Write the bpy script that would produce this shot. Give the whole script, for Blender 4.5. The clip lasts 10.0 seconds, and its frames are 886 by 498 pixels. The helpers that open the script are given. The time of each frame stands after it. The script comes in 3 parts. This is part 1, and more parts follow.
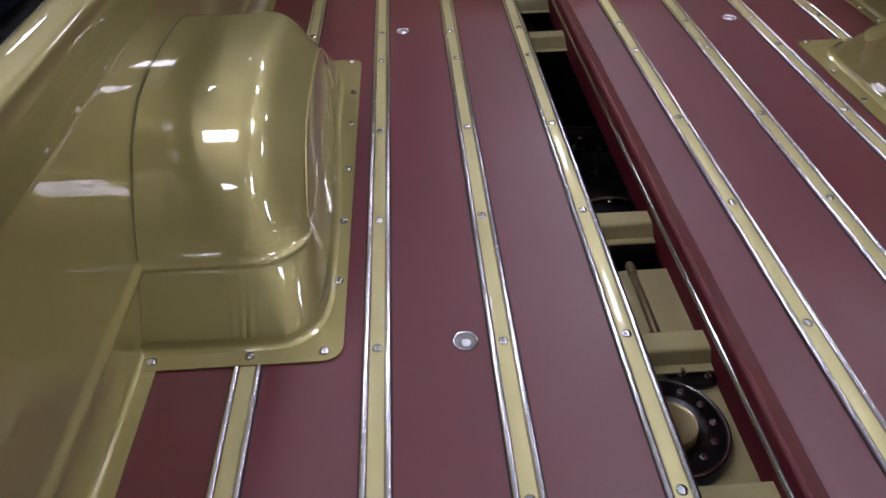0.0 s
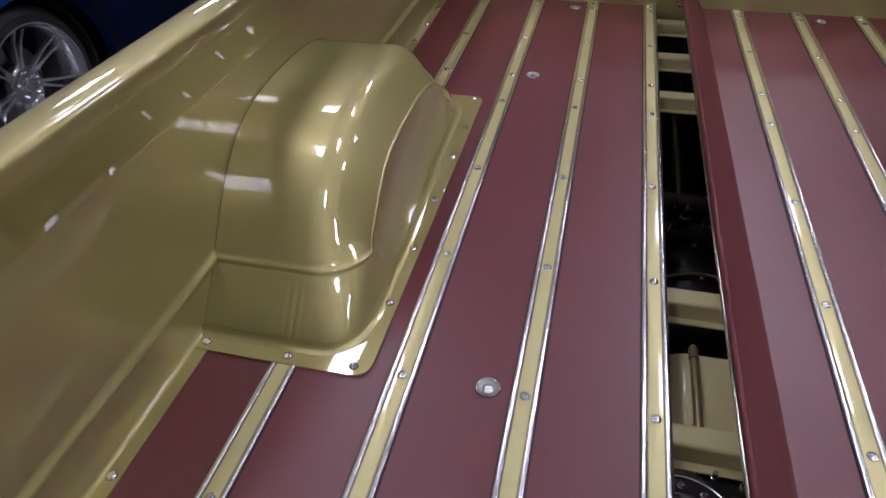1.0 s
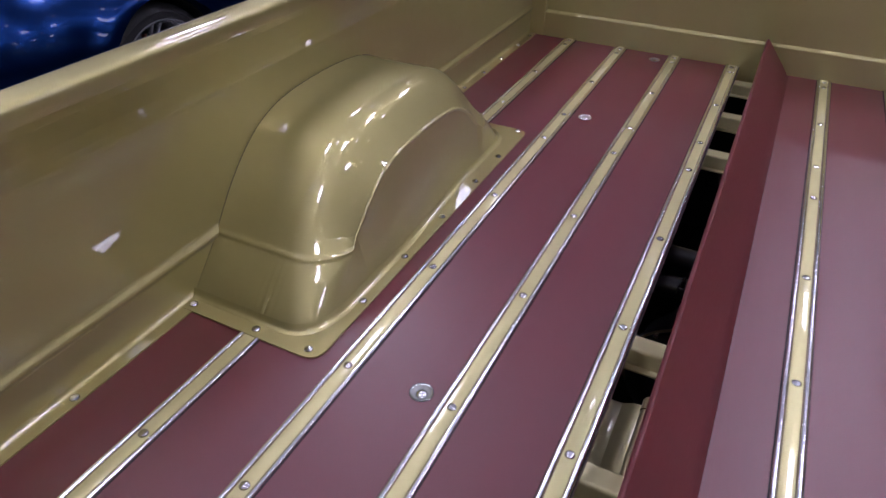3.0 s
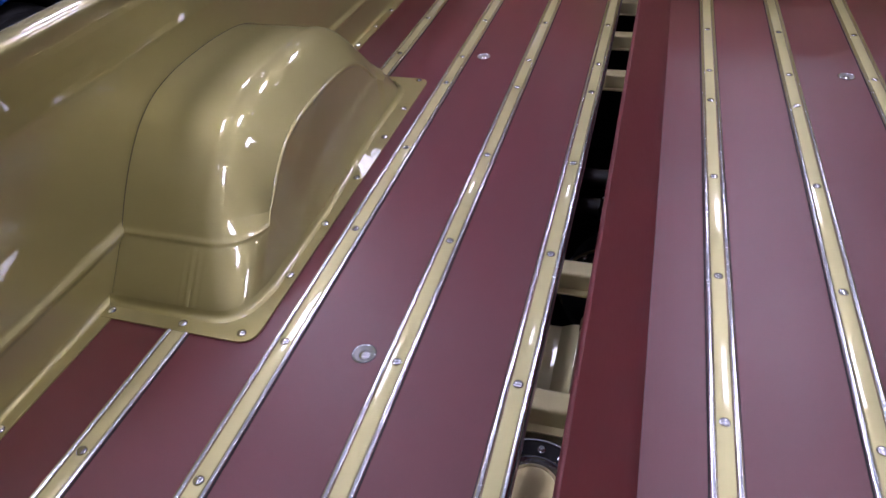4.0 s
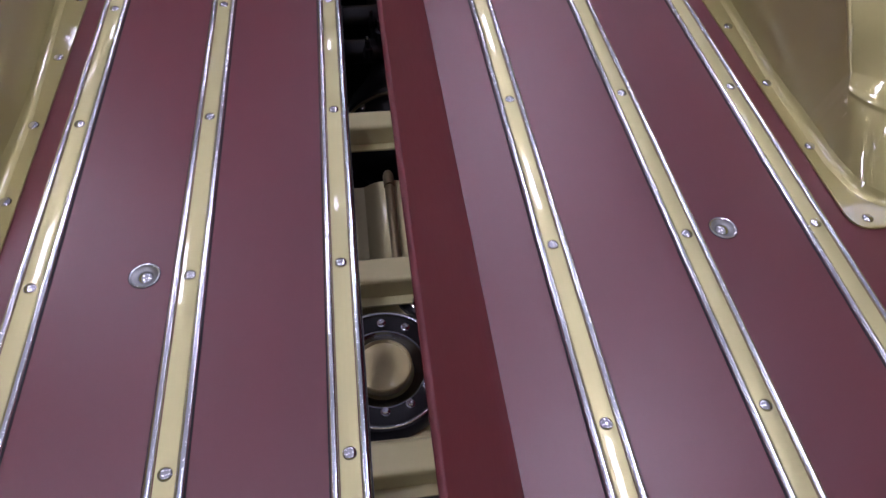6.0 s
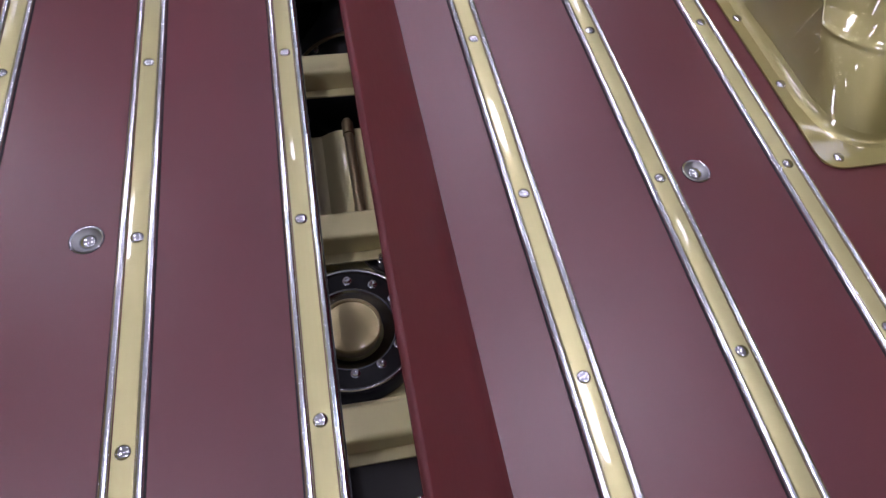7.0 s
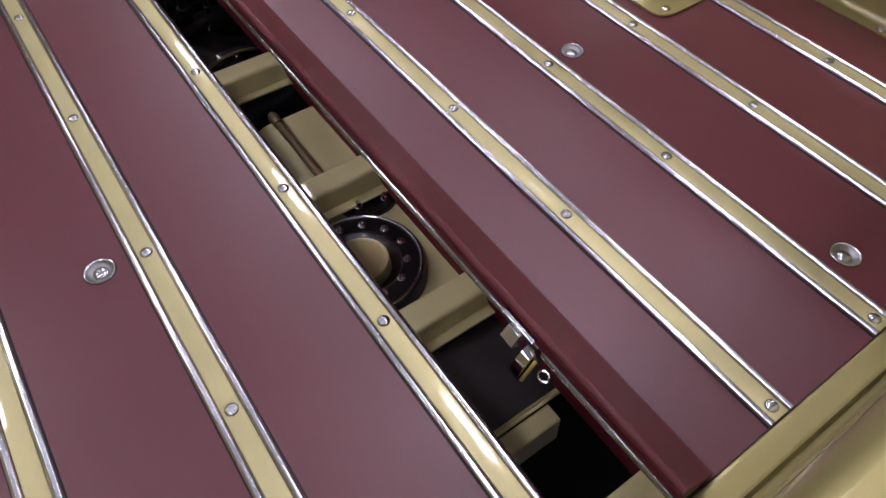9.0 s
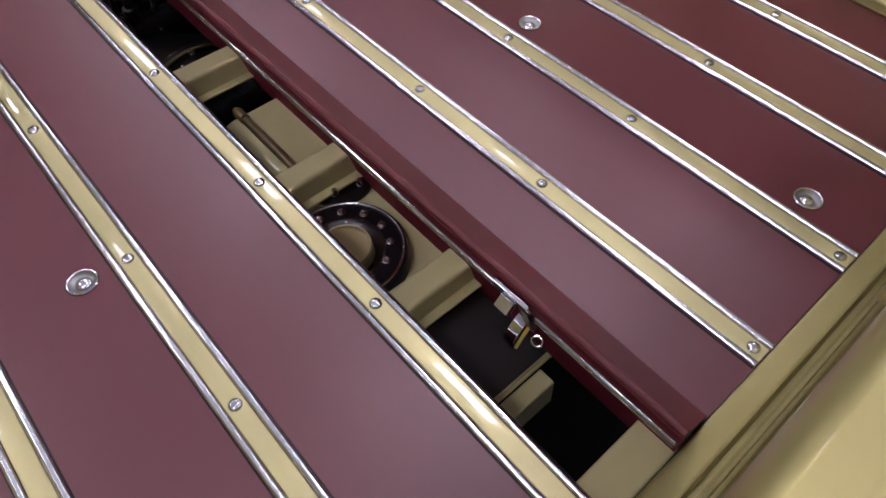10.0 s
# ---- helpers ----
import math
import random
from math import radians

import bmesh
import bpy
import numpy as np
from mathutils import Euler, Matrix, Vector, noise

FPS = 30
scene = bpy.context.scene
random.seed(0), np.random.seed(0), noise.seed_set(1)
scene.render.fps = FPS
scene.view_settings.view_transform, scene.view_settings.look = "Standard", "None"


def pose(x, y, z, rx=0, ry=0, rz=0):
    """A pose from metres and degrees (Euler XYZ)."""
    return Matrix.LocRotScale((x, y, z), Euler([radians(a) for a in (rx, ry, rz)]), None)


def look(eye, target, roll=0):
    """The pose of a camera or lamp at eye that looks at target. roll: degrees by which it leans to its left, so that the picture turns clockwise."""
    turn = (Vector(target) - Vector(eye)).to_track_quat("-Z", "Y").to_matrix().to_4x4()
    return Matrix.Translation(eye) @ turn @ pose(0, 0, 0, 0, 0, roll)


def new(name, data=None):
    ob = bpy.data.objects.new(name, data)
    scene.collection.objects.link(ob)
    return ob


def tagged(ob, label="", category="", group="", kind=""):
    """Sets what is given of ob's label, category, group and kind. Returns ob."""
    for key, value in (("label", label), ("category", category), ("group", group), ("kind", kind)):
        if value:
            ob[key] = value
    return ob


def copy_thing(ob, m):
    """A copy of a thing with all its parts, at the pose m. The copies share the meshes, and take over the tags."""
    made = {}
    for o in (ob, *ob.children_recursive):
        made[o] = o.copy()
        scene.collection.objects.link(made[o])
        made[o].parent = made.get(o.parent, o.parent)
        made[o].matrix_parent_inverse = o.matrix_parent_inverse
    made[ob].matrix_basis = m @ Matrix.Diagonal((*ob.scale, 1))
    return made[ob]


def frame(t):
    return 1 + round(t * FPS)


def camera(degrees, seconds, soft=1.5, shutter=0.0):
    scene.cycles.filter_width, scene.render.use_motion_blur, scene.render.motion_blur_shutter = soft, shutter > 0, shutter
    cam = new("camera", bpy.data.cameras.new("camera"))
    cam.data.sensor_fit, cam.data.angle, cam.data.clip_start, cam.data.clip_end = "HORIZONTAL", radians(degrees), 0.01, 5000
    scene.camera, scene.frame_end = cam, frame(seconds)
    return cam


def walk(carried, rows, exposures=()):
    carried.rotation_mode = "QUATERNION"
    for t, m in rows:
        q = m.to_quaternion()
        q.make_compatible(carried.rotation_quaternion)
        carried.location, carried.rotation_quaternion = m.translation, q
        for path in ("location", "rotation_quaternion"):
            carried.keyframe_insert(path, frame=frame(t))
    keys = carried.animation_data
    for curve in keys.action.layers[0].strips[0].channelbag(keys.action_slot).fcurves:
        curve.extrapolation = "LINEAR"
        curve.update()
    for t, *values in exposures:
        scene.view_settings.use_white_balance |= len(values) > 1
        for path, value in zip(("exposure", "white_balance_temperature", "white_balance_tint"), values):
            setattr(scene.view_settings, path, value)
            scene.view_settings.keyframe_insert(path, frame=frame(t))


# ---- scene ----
cam = camera(68.2, 10.0, soft=1.5, shutter=0.0)
PATH = [
    (0, (-0.46, -0.029, 0.79), (-0.388, 1.452, -0.553), -1.2),
    (0.5, (-0.35, -0.067, 0.802), (-0.567, 1.415, -0.523), -1.0),
    (1, (-0.296, -0.02, 0.81), (-0.682, 1.482, -0.452), -1.6),
    (1.5, (-0.257, 0.024, 0.819), (-0.76, 1.518, -0.411), -1.9),
    (2, (-0.142, 0.0, 0.816), (-0.792, 1.463, -0.383), -0.0),
    (2.2, (-0.105, -0.003, 0.816), (-0.81, 1.438, -0.379), 0.2),
    (3.3, (-0.037, -0.003, 0.805), (-0.759, 1.447, -0.368), 0.8),
    (3.5, (-0.03, -0.004, 0.8), (-0.706, 1.453, -0.392), -1.3),
    (4, (-0.029, 0.003, 0.788), (-0.539, 1.46, -0.484), -4.9),
    (4.5, (-0.039, 0.017, 0.757), (-0.269, 1.432, -0.638), -3.7),
    (5, (-0.063, 0.042, 0.738), (-0.121, 1.373, -0.753), -1.7),
    (5.5, (-0.082, 0.077, 0.721), (0.043, 1.343, -0.822), 2.0),
    (5.7, (-0.093, 0.084, 0.714), (0.074, 1.322, -0.848), 2.5),
    (6.8, (-0.111, 0.123, 0.68), (0.207, 1.223, -0.96), 6.9),
    (7, (-0.109, 0.128, 0.675), (0.217, 1.178, -0.996), 7.4),
    (7.5, (-0.122, 0.102, 0.665), (0.241, 1.092, -1.035), 7.8),
    (8, (-0.141, 0.041, 0.669), (0.324, 1.0, -1.023), 10.1),
    (8.5, (-0.214, -0.013, 0.689), (0.358, 0.999, -0.938), 6.7),
    (9, (-0.324, -0.004, 0.672), (0.387, 0.976, -0.919), 0.8),
    (9.5, (-0.358, 0.011, 0.667), (0.393, 0.936, -0.94), -0.9),
    (10, (-0.353, 0.002, 0.679), (0.421, 0.88, -0.943), -0.1),
]
GAIN = [(0, -0.19, 6650, 10), (1, -0.07, 6650, 10), (2.2, 0.0, 6550, 12), (3.5, 0.07, 6250, 20), (5.5, -0.06, 6250, 20), (7, -0.06, 6550, 15), (8, -0.06, 6850, 14), (10, 0.0, 6950, 15)]
walk(cam, [(t, look(eye, target, roll)) for t, eye, target, roll in PATH], GAIN)

# ---- light ----
world = bpy.data.worlds.new("showroom_air")
scene.world = world
world.use_nodes = True
world.node_tree.nodes["Background"].inputs[0].default_value = (0.6, 0.7, 0.85, 1)
world.node_tree.nodes["Background"].inputs[1].default_value = 0.02
TUBE_POWER = 43.0
# strength of the added upward glow that fills the ceiling
CEIL_FILL_POWER = 11.0
SPOT_POWER = 26.0


# ---- materials ----
def node_material(name):
    m = bpy.data.materials.new(name)
    m.use_nodes = True
    return m, m.node_tree.nodes, m.node_tree.links, m.node_tree.nodes["Principled BSDF"]


def paint(name, color, rough, metal=0.0, coat=0.0, coat_rough=0.03, var=0.08, scale=6.0, bump=0.0, bump_scale=300.0, stretch=(1, 1, 1), rough_var=0.08, spec=0.5, coat_ior=1.5):
    """A lacquered or bare surface with variation at two scales, in metres of the object."""
    m, n, l, b = node_material(name)
    tc = n.new("ShaderNodeTexCoord")
    mp = n.new("ShaderNodeMapping")
    mp.inputs["Scale"].default_value = stretch
    l.new(tc.outputs["Object"], mp.inputs["Vector"])
    big = n.new("ShaderNodeTexNoise")
    big.inputs["Scale"].default_value, big.inputs["Detail"].default_value = scale, 3
    fine = n.new("ShaderNodeTexNoise")
    fine.inputs["Scale"].default_value, fine.inputs["Detail"].default_value = bump_scale, 2
    info = n.new("ShaderNodeObjectInfo")
    l.new(mp.outputs[0], big.inputs["Vector"])
    l.new(mp.outputs[0], fine.inputs["Vector"])
    mix = n.new("ShaderNodeMix")
    mix.data_type = "RGBA"
    mix.inputs["A"].default_value = (*[c * (1 - var) for c in color], 1)
    mix.inputs["B"].default_value = (*[min(1, c * (1 + var)) for c in color], 1)
    add = n.new("ShaderNodeMath")
    add.operation = "MULTIPLY_ADD"
    add.inputs[1].default_value = 0.25
    l.new(info.outputs["Random"], add.inputs[0])
    sub = n.new("ShaderNodeMath")
    sub.operation = "SUBTRACT"
    sub.inputs[1].default_value = 0.125
    l.new(big.outputs["Fac"], sub.inputs[0])
    l.new(sub.outputs[0], add.inputs[2])
    l.new(add.outputs[0], mix.inputs["Factor"])
    l.new(mix.outputs["Result"], b.inputs["Base Color"])
    ramp = n.new("ShaderNodeMapRange")
    ramp.inputs["To Min"].default_value, ramp.inputs["To Max"].default_value = rough * (1 - rough_var), rough * (1 + rough_var)
    l.new(fine.outputs["Fac"], ramp.inputs["Value"])
    l.new(ramp.outputs[0], b.inputs["Roughness"])
    b.inputs["Metallic"].default_value = metal
    b.inputs["Specular IOR Level"].default_value = spec
    b.inputs["Coat Weight"].default_value = coat
    b.inputs["Coat Roughness"].default_value = coat_rough
    b.inputs["Coat IOR"].default_value = coat_ior
    if bump:
        bm_ = n.new("ShaderNodeBump")
        bm_.inputs["Strength"].default_value, bm_.inputs["Distance"].default_value = bump, 0.0006
        l.new(fine.outputs["Fac"], bm_.inputs["Height"])
        l.new(bm_.outputs[0], b.inputs["Normal"])
        b2 = n.new("ShaderNodeBump")
        b2.inputs["Strength"].default_value, b2.inputs["Distance"].default_value = bump * 0.6, 0.0012
        l.new(big.outputs["Fac"], b2.inputs["Height"])
        l.new(b2.outputs[0], b.inputs["Coat Normal"])
    return m


def glow(name, color, strength):
    m, n, l, b = node_material(name)
    b.inputs["Base Color"].default_value = (0.8, 0.8, 0.8, 1)
    b.inputs["Emission Color"].default_value = (*color, 1)
    b.inputs["Emission Strength"].default_value = strength
    return m


GOLD = paint("gold_lacquer", (0.362, 0.318, 0.126), 0.46, metal=0.70, coat=1.0, coat_rough=0.006, coat_ior=1.6, var=0.03, scale=3, bump=0.005, bump_scale=45)
GOLD_FRAME = paint("gold_chassis_enamel", (0.64, 0.585, 0.30), 0.42, metal=0.2, coat=1.0, coat_rough=0.02, var=0.05, scale=5, bump=0.01, bump_scale=60)
GOLD_STRIP = paint("gold_strip_lacquer", (0.53, 0.485, 0.235), 0.42, metal=0.45, coat=0.9, coat_rough=0.03, var=0.05, scale=14, bump=0.05, bump_scale=90)
MAROON = paint("maroon_satin_board", (0.090, 0.0068, 0.0125), 0.42, var=0.07, scale=2.2, bump=0.0, bump_scale=11, stretch=(1, 0.2, 1), rough_var=0.12, spec=0.84)
MAROON_EDGE = paint("maroon_flat_edge", (0.105, 0.0095, 0.016), 0.75, var=0.06, scale=3, bump=0.01, bump_scale=80, stretch=(1, 0.15, 1), spec=0.12)
MAROON_LID = paint("maroon_satin_lid", (0.090, 0.0118, 0.0140), 0.48, var=0.06, scale=3, stretch=(1, 0.15, 1), spec=0.36)
CHROME = paint("polished_stainless", (0.76, 0.77, 0.80), 0.07, metal=1.0, var=0.04, scale=30, rough_var=0.25, bump_scale=120)
SCREW = paint("polished_screw", (0.56, 0.555, 0.575), 0.05, metal=1.0, var=0.06, scale=80, rough_var=0.3, bump_scale=200)
EDGE = paint("bright_rolled_stainless", (0.74, 0.75, 0.78), 0.19, metal=1.0, var=0.03, scale=30, rough_var=0.12, bump_scale=120)
CUPSTEEL = paint("satin_zinc_cup", (0.27, 0.275, 0.268), 0.42, metal=1.0, var=0.15, scale=120, rough_var=0.2, bump_scale=400)
TRIMSTEEL = paint("drawn_steel_trim", (0.50, 0.50, 0.49), 0.12, metal=1.0, var=0.05, scale=30, rough_var=0.2, bump_scale=120)
STEEL = paint("dull_machined_steel", (0.25, 0.255, 0.27), 0.18, metal=1.0, var=0.12, scale=60, rough_var=0.3, bump_scale=200)
BLACK = paint("gloss_black_enamel", (0.005, 0.005, 0.006), 0.32, coat=0.7, coat_rough=0.04, var=0.3, scale=8, bump=0.02, bump_scale=60, spec=0.4)
SEALER = paint("brown_seam_sealer", (0.060, 0.046, 0.018), 0.55, var=0.2, scale=20)
# black for the tyres, and for thin dark lines drawn beside metal edges
RUBBER_AND_SHADE = paint("tyre_rubber", (0.012, 0.012, 0.013), 0.75, var=0.2, scale=20, bump=0.3, bump_scale=200)
BLUE = paint("deep_blue_car_lacquer", (0.001, 0.014, 0.075), 0.3, metal=0.9, coat=0.12, coat_rough=0.02, var=0.06, scale=2, spec=0.3)
REDPAINT = paint("red_caliper_paint", (0.28, 0.012, 0.012), 0.35, coat=0.5, var=0.1, scale=20)
DARKGLASS = paint("tinted_car_glass", (0.01, 0.012, 0.014), 0.05, var=0.1, scale=2)
ALLOY = paint("silver_alloy", (0.74, 0.75, 0.77), 0.13, metal=0.9, var=0.06, scale=12)
SATINBLACK = paint("satin_black_sheet", (0.034, 0.034, 0.034), 0.34, var=0.3, scale=9, bump=0.05, bump_scale=60, spec=0.9)
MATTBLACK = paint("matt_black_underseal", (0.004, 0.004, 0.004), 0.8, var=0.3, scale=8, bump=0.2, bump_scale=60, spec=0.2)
BRASS = paint("bare_brass_tag", (0.70, 0.55, 0.14), 0.3, metal=1.0, var=0.1, scale=60)
CAPGOLD = paint("satin_gold_cap", (0.46, 0.38, 0.18), 0.32, metal=0.6, coat=0.8, coat_rough=0.03, var=0.06, scale=20)
DULLGOLD = paint("dull_bronze_tube", (0.27, 0.215, 0.115), 0.34, metal=0.7, var=0.12, scale=40)
CONCRETE = paint("dark_sealed_floor", (0.055, 0.055, 0.058), 0.4, var=0.2, scale=1.2, bump=0.1, bump_scale=40, spec=0.3)
WALLPAINT = paint("showroom_wall_paint", (0.24, 0.25, 0.27), 0.8, var=0.06, scale=0.8, bump=0.1, bump_scale=60)
PALEWALL = paint("pale_wall_paint", (0.22, 0.22, 0.22), 0.8, var=0.04, scale=0.8, bump=0.1, bump_scale=60)
CEILPAINT = paint("showroom_ceiling_paint", (0.42, 0.425, 0.44), 0.85, var=0.03, scale=0.7, bump=0.1, bump_scale=60)
HOUSING = paint("white_lamp_housing", (0.80, 0.80, 0.80), 0.4, var=0.04, scale=5)
SKIRT = paint("dark_lamp_skirt", (0.08, 0.08, 0.085), 0.5, var=0.05, scale=5)
CEIL_FILL = glow("lamp_upper_diffuser", (0.787, 0.775, 0.972), CEIL_FILL_POWER)
SPOT = glow("spot_diffuser", (0.787, 0.775, 0.972), SPOT_POWER)
TUBE = glow("lamp_diffuser", (0.787, 0.775, 0.972), TUBE_POWER)


# ---- helpers for meshes ----
def mesh_object(name, verts, faces, material, parent=None, label="", smooth=40):
    me = bpy.data.meshes.new(name)
    me.from_pydata([tuple(v) for v in verts], [], faces)
    me.validate()
    b = bmesh.new()
    b.from_mesh(me)
    bmesh.ops.remove_doubles(b, verts=b.verts, dist=1e-6)
    bmesh.ops.recalc_face_normals(b, faces=b.faces)
    b.to_mesh(me)
    b.free()
    if smooth:
        me.shade_smooth()
        me.set_sharp_from_angle(angle=radians(smooth))
    me.materials.append(material)
    ob = new(name, me)
    if parent is not None:
        ob.parent = parent
    if label:
        tagged(ob, label)
    return ob


def empty(name, at=(0, 0, 0)):
    ob = new(name)
    ob.location = at
    ob.empty_display_size = 0.05
    return ob


def prism(profile, a, b, axis="y", closed=True):
    """A bar with the given section: (x, z) pairs swept along y, (y, z) along x, (x, y) along z."""
    n = len(profile)
    verts = []
    for s in (a, b):
        for p, q in profile:
            verts.append({"y": (p, s, q), "x": (s, p, q), "z": (p, q, s)}[axis])
    faces = [[i, (i + 1) % n, n + (i + 1) % n, n + i] for i in range(n if closed else n - 1)]
    if closed:
        faces += [list(range(n)), list(range(n, 2 * n))]
    return verts, faces


def rounded(profile, r, seg=3):
    """The same closed polygon with its corners rounded; r is a number or one for each corner."""
    out = []
    n = len(profile)
    for i, p in enumerate(profile):
        rr = r[i] if isinstance(r, (list, tuple)) else r
        p, a, b = Vector(p), Vector(profile[i - 1]), Vector(profile[(i + 1) % n])
        u, v = a - p, b - p
        d = min(rr, u.length * 0.45, v.length * 0.45)
        if d < 1e-5:
            out.append(tuple(p))
            continue
        s, e = p + u.normalized() * d, p + v.normalized() * d
        hold = min(0.0012, d * 0.5)
        if u.length > 4 * d:
            out.append(tuple(s + u.normalized() * hold))
        for k in range(seg + 1):
            f = k / seg
            out.append(tuple((1 - f) ** 2 * s + 2 * f * (1 - f) * p + f * f * e))
        if v.length > 4 * d:
            out.append(tuple(e + v.normalized() * hold))
    return out


def held(profile, least=0.015, d=0.0012):
    """The same closed polygon with a point close to each end of its long sides, so that flat fields stay flat."""
    out = []
    n = len(profile)
    for i, p in enumerate(profile):
        a, b = Vector(p), Vector(profile[(i + 1) % n])
        out.append(tuple(a))
        u = b - a
        if u.length > least:
            out.append(tuple(a + u.normalized() * d))
            out.append(tuple(b - u.normalized() * d))
    return out


def box(x0, x1, y0, y1, z0, z1, r=0.002):
    return prism(rounded([(x0, z0), (x1, z0), (x1, z1), (x0, z1)], r, 2), y0, y1)


def lathe(profile, seg=24, at=(0, 0, 0), axis="z", loop=False):
    """Turns (radius, height) pairs round an axis; loop closes the section into a ring."""
    verts, faces = [], []
    for r, h in profile:
        for k in range(seg):
            a = 2 * math.pi * k / seg
            c, s = r * math.cos(a), r * math.sin(a)
            v = {"z": (c, s, h), "x": (h, c, s), "y": (c, h, s)}[axis]
            verts.append(tuple(v[i] + at[i] for i in range(3)))
    for j in range(len(profile) - 1):
        for k in range(seg):
            faces.append([j * seg + k, j * seg + (k + 1) % seg, (j + 1) * seg + (k + 1) % seg, (j + 1) * seg + k])
    if loop:
        j = len(profile) - 1
        for k in range(seg):
            faces.append([j * seg + k, j * seg + (k + 1) % seg, (k + 1) % seg, k])
    return verts, faces


def merged(*pieces):
    verts, faces = [], []
    for v, f in pieces:
        k = len(verts)
        verts += list(v)
        faces += [[i + k for i in q] for q in f]
    return verts, faces


def placed(piece, m):
    return [tuple(m @ Vector(v)) for v in piece[0]], piece[1]


def share(ob, parent, at, turn=0.0, name=None):
    """Another object on the same mesh, for alike pieces."""
    o = new(name or ob.name.split(".")[0], ob.data)
    o.parent = parent
    o.location = at
    o.rotation_euler = (0, 0, turn)
    return o


# ---- sizes of the bed ----
REAR, FRONT = 0.012, 2.425
WALL_X = 0.893
STRIPS = (0.1445, 0.338, 0.533, 0.727)
SCREW_ROWS = (0.027, 0.361, 0.62, 0.928, 1.243, 1.587, 1.758, 2.043, 2.402)
BOARD = 0.030
TUB_Y0, TUB_Y1 = 0.601, 1.599
GROUND = -0.72

# ---- ground, showroom shell ----
ground = mesh_object("ground", *prism(rounded([(-9, GROUND - 0.1), (12, GROUND - 0.1), (12, GROUND), (-9, GROUND)], 0.0), -7, 22), CONCRETE, smooth=0)
tagged(ground, "dark grey sealed showroom floor under the truck", "floor", kind="structure")
CEIL = 5.2
LAMP_Z = 3.25
for nm, x0, x1, y0, y1 in (("wall_west", -9.2, -9, -7, 22), ("wall_east", 12, 12.2, -7, 22), ("wall_south", -9, 12, -7.2, -7), ("wall_north", -9, 12, 22, 22.2)):
    w = mesh_object(nm, *box(x0, x1, y0, y1, GROUND, CEIL, 0.0), PALEWALL if nm == "wall_east" else WALLPAINT, smooth=0)
    tagged(w, "pale grey painted showroom wall" if nm == "wall_east" else "plain grey painted showroom wall", "wall", kind="structure")
c = mesh_object("ceiling", *box(-9, 12, -7, 22, CEIL, CEIL + 0.15, 0.0), CEILPAINT, smooth=0)
tagged(c, "grey showroom ceiling with rows of pendant lamps", "ceiling", kind="structure")


def pendant_light():
    base = empty("pendant_light")
    tagged(base, "square pendant lamp with four lit white tubes and an added glow on top", "pendant light", "pendant lights")
    for a in range(4):
        rim = box(-0.30, 0.30, 0.288, 0.304, -0.032, 0.062, 0.002)
        mesh_object("frame", *placed(rim, Matrix.Rotation(radians(90 * a), 4, "Z")), SKIRT, base, "dark anti-glare skirt")
    mesh_object("tray", *box(-0.286, 0.286, -0.286, 0.286, 0.014, 0.042, 0.002), HOUSING, base)
    for x in (-0.21, -0.07, 0.07, 0.21):
        mesh_object("tube", *box(x - 0.052, x + 0.052, -0.27, 0.27, -0.030, -0.004, 0.010), TUBE, base, "lit white tube")
    # added fill: an upward glow to brighten the ceiling, not a known lamp part
    mesh_object("uplight", *box(-0.28, 0.28, -0.28, 0.28, 0.046, 0.054, 0.001), CEIL_FILL, base, "lit upper diffuser")
    for x, y in ((-0.27, -0.27), (0.27, -0.27), (0.27, 0.27), (-0.27, 0.27)):
        mesh_object("suspension_rod", *lathe([(0.0, 0.054), (0.004, 0.054), (0.004, CEIL - LAMP_Z - 0.001), (0.0, CEIL - LAMP_Z - 0.001)], 8, (x, y, 0)), ALLOY, base)
    return base


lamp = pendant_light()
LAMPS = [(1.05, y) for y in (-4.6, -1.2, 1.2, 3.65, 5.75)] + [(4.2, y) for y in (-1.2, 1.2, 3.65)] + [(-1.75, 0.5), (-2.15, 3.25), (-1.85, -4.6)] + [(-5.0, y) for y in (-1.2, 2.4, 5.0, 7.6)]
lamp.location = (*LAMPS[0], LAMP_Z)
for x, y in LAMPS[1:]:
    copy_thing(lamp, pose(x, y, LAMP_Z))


def pendant_spot():
    base = empty("pendant_spot")
    tagged(base, "small round pendant spot with a lit white disc", "pendant spot", "pendant spots")
    mesh_object("can", *lathe([(0.108, -0.035), (0.122, -0.040), (0.126, -0.030), (0.126, 0.105), (0.112, 0.128), (0.0, 0.132)], 28), HOUSING, base)
    mesh_object("disc", *lathe([(0.0, -0.024), (0.090, -0.024), (0.107, -0.020), (0.107, -0.012), (0.0, -0.010)], 28), SPOT, base, "lit white disc")
    mesh_object("suspension_rod", *lathe([(0.0, 0.132), (0.006, 0.132), (0.006, CEIL - LAMP_Z - 0.001), (0.0, CEIL - LAMP_Z - 0.001)], 8), ALLOY, base)
    return base


SPOTS = [(-0.45, y) for y in (-1.2, 0.9, 3.65, 5.75)] + [(2.25, y) for y in (2.4, 5.0)] + [(-3.5, y) for y in (0.7, 3.65)] + [(-1.85, -1.4), (-1.85, 5.75)]
spot = pendant_spot()
spot.location = (*SPOTS[0], LAMP_Z)
for x, y in SPOTS[1:]:
    copy_thing(spot, pose(x, y, LAMP_Z))


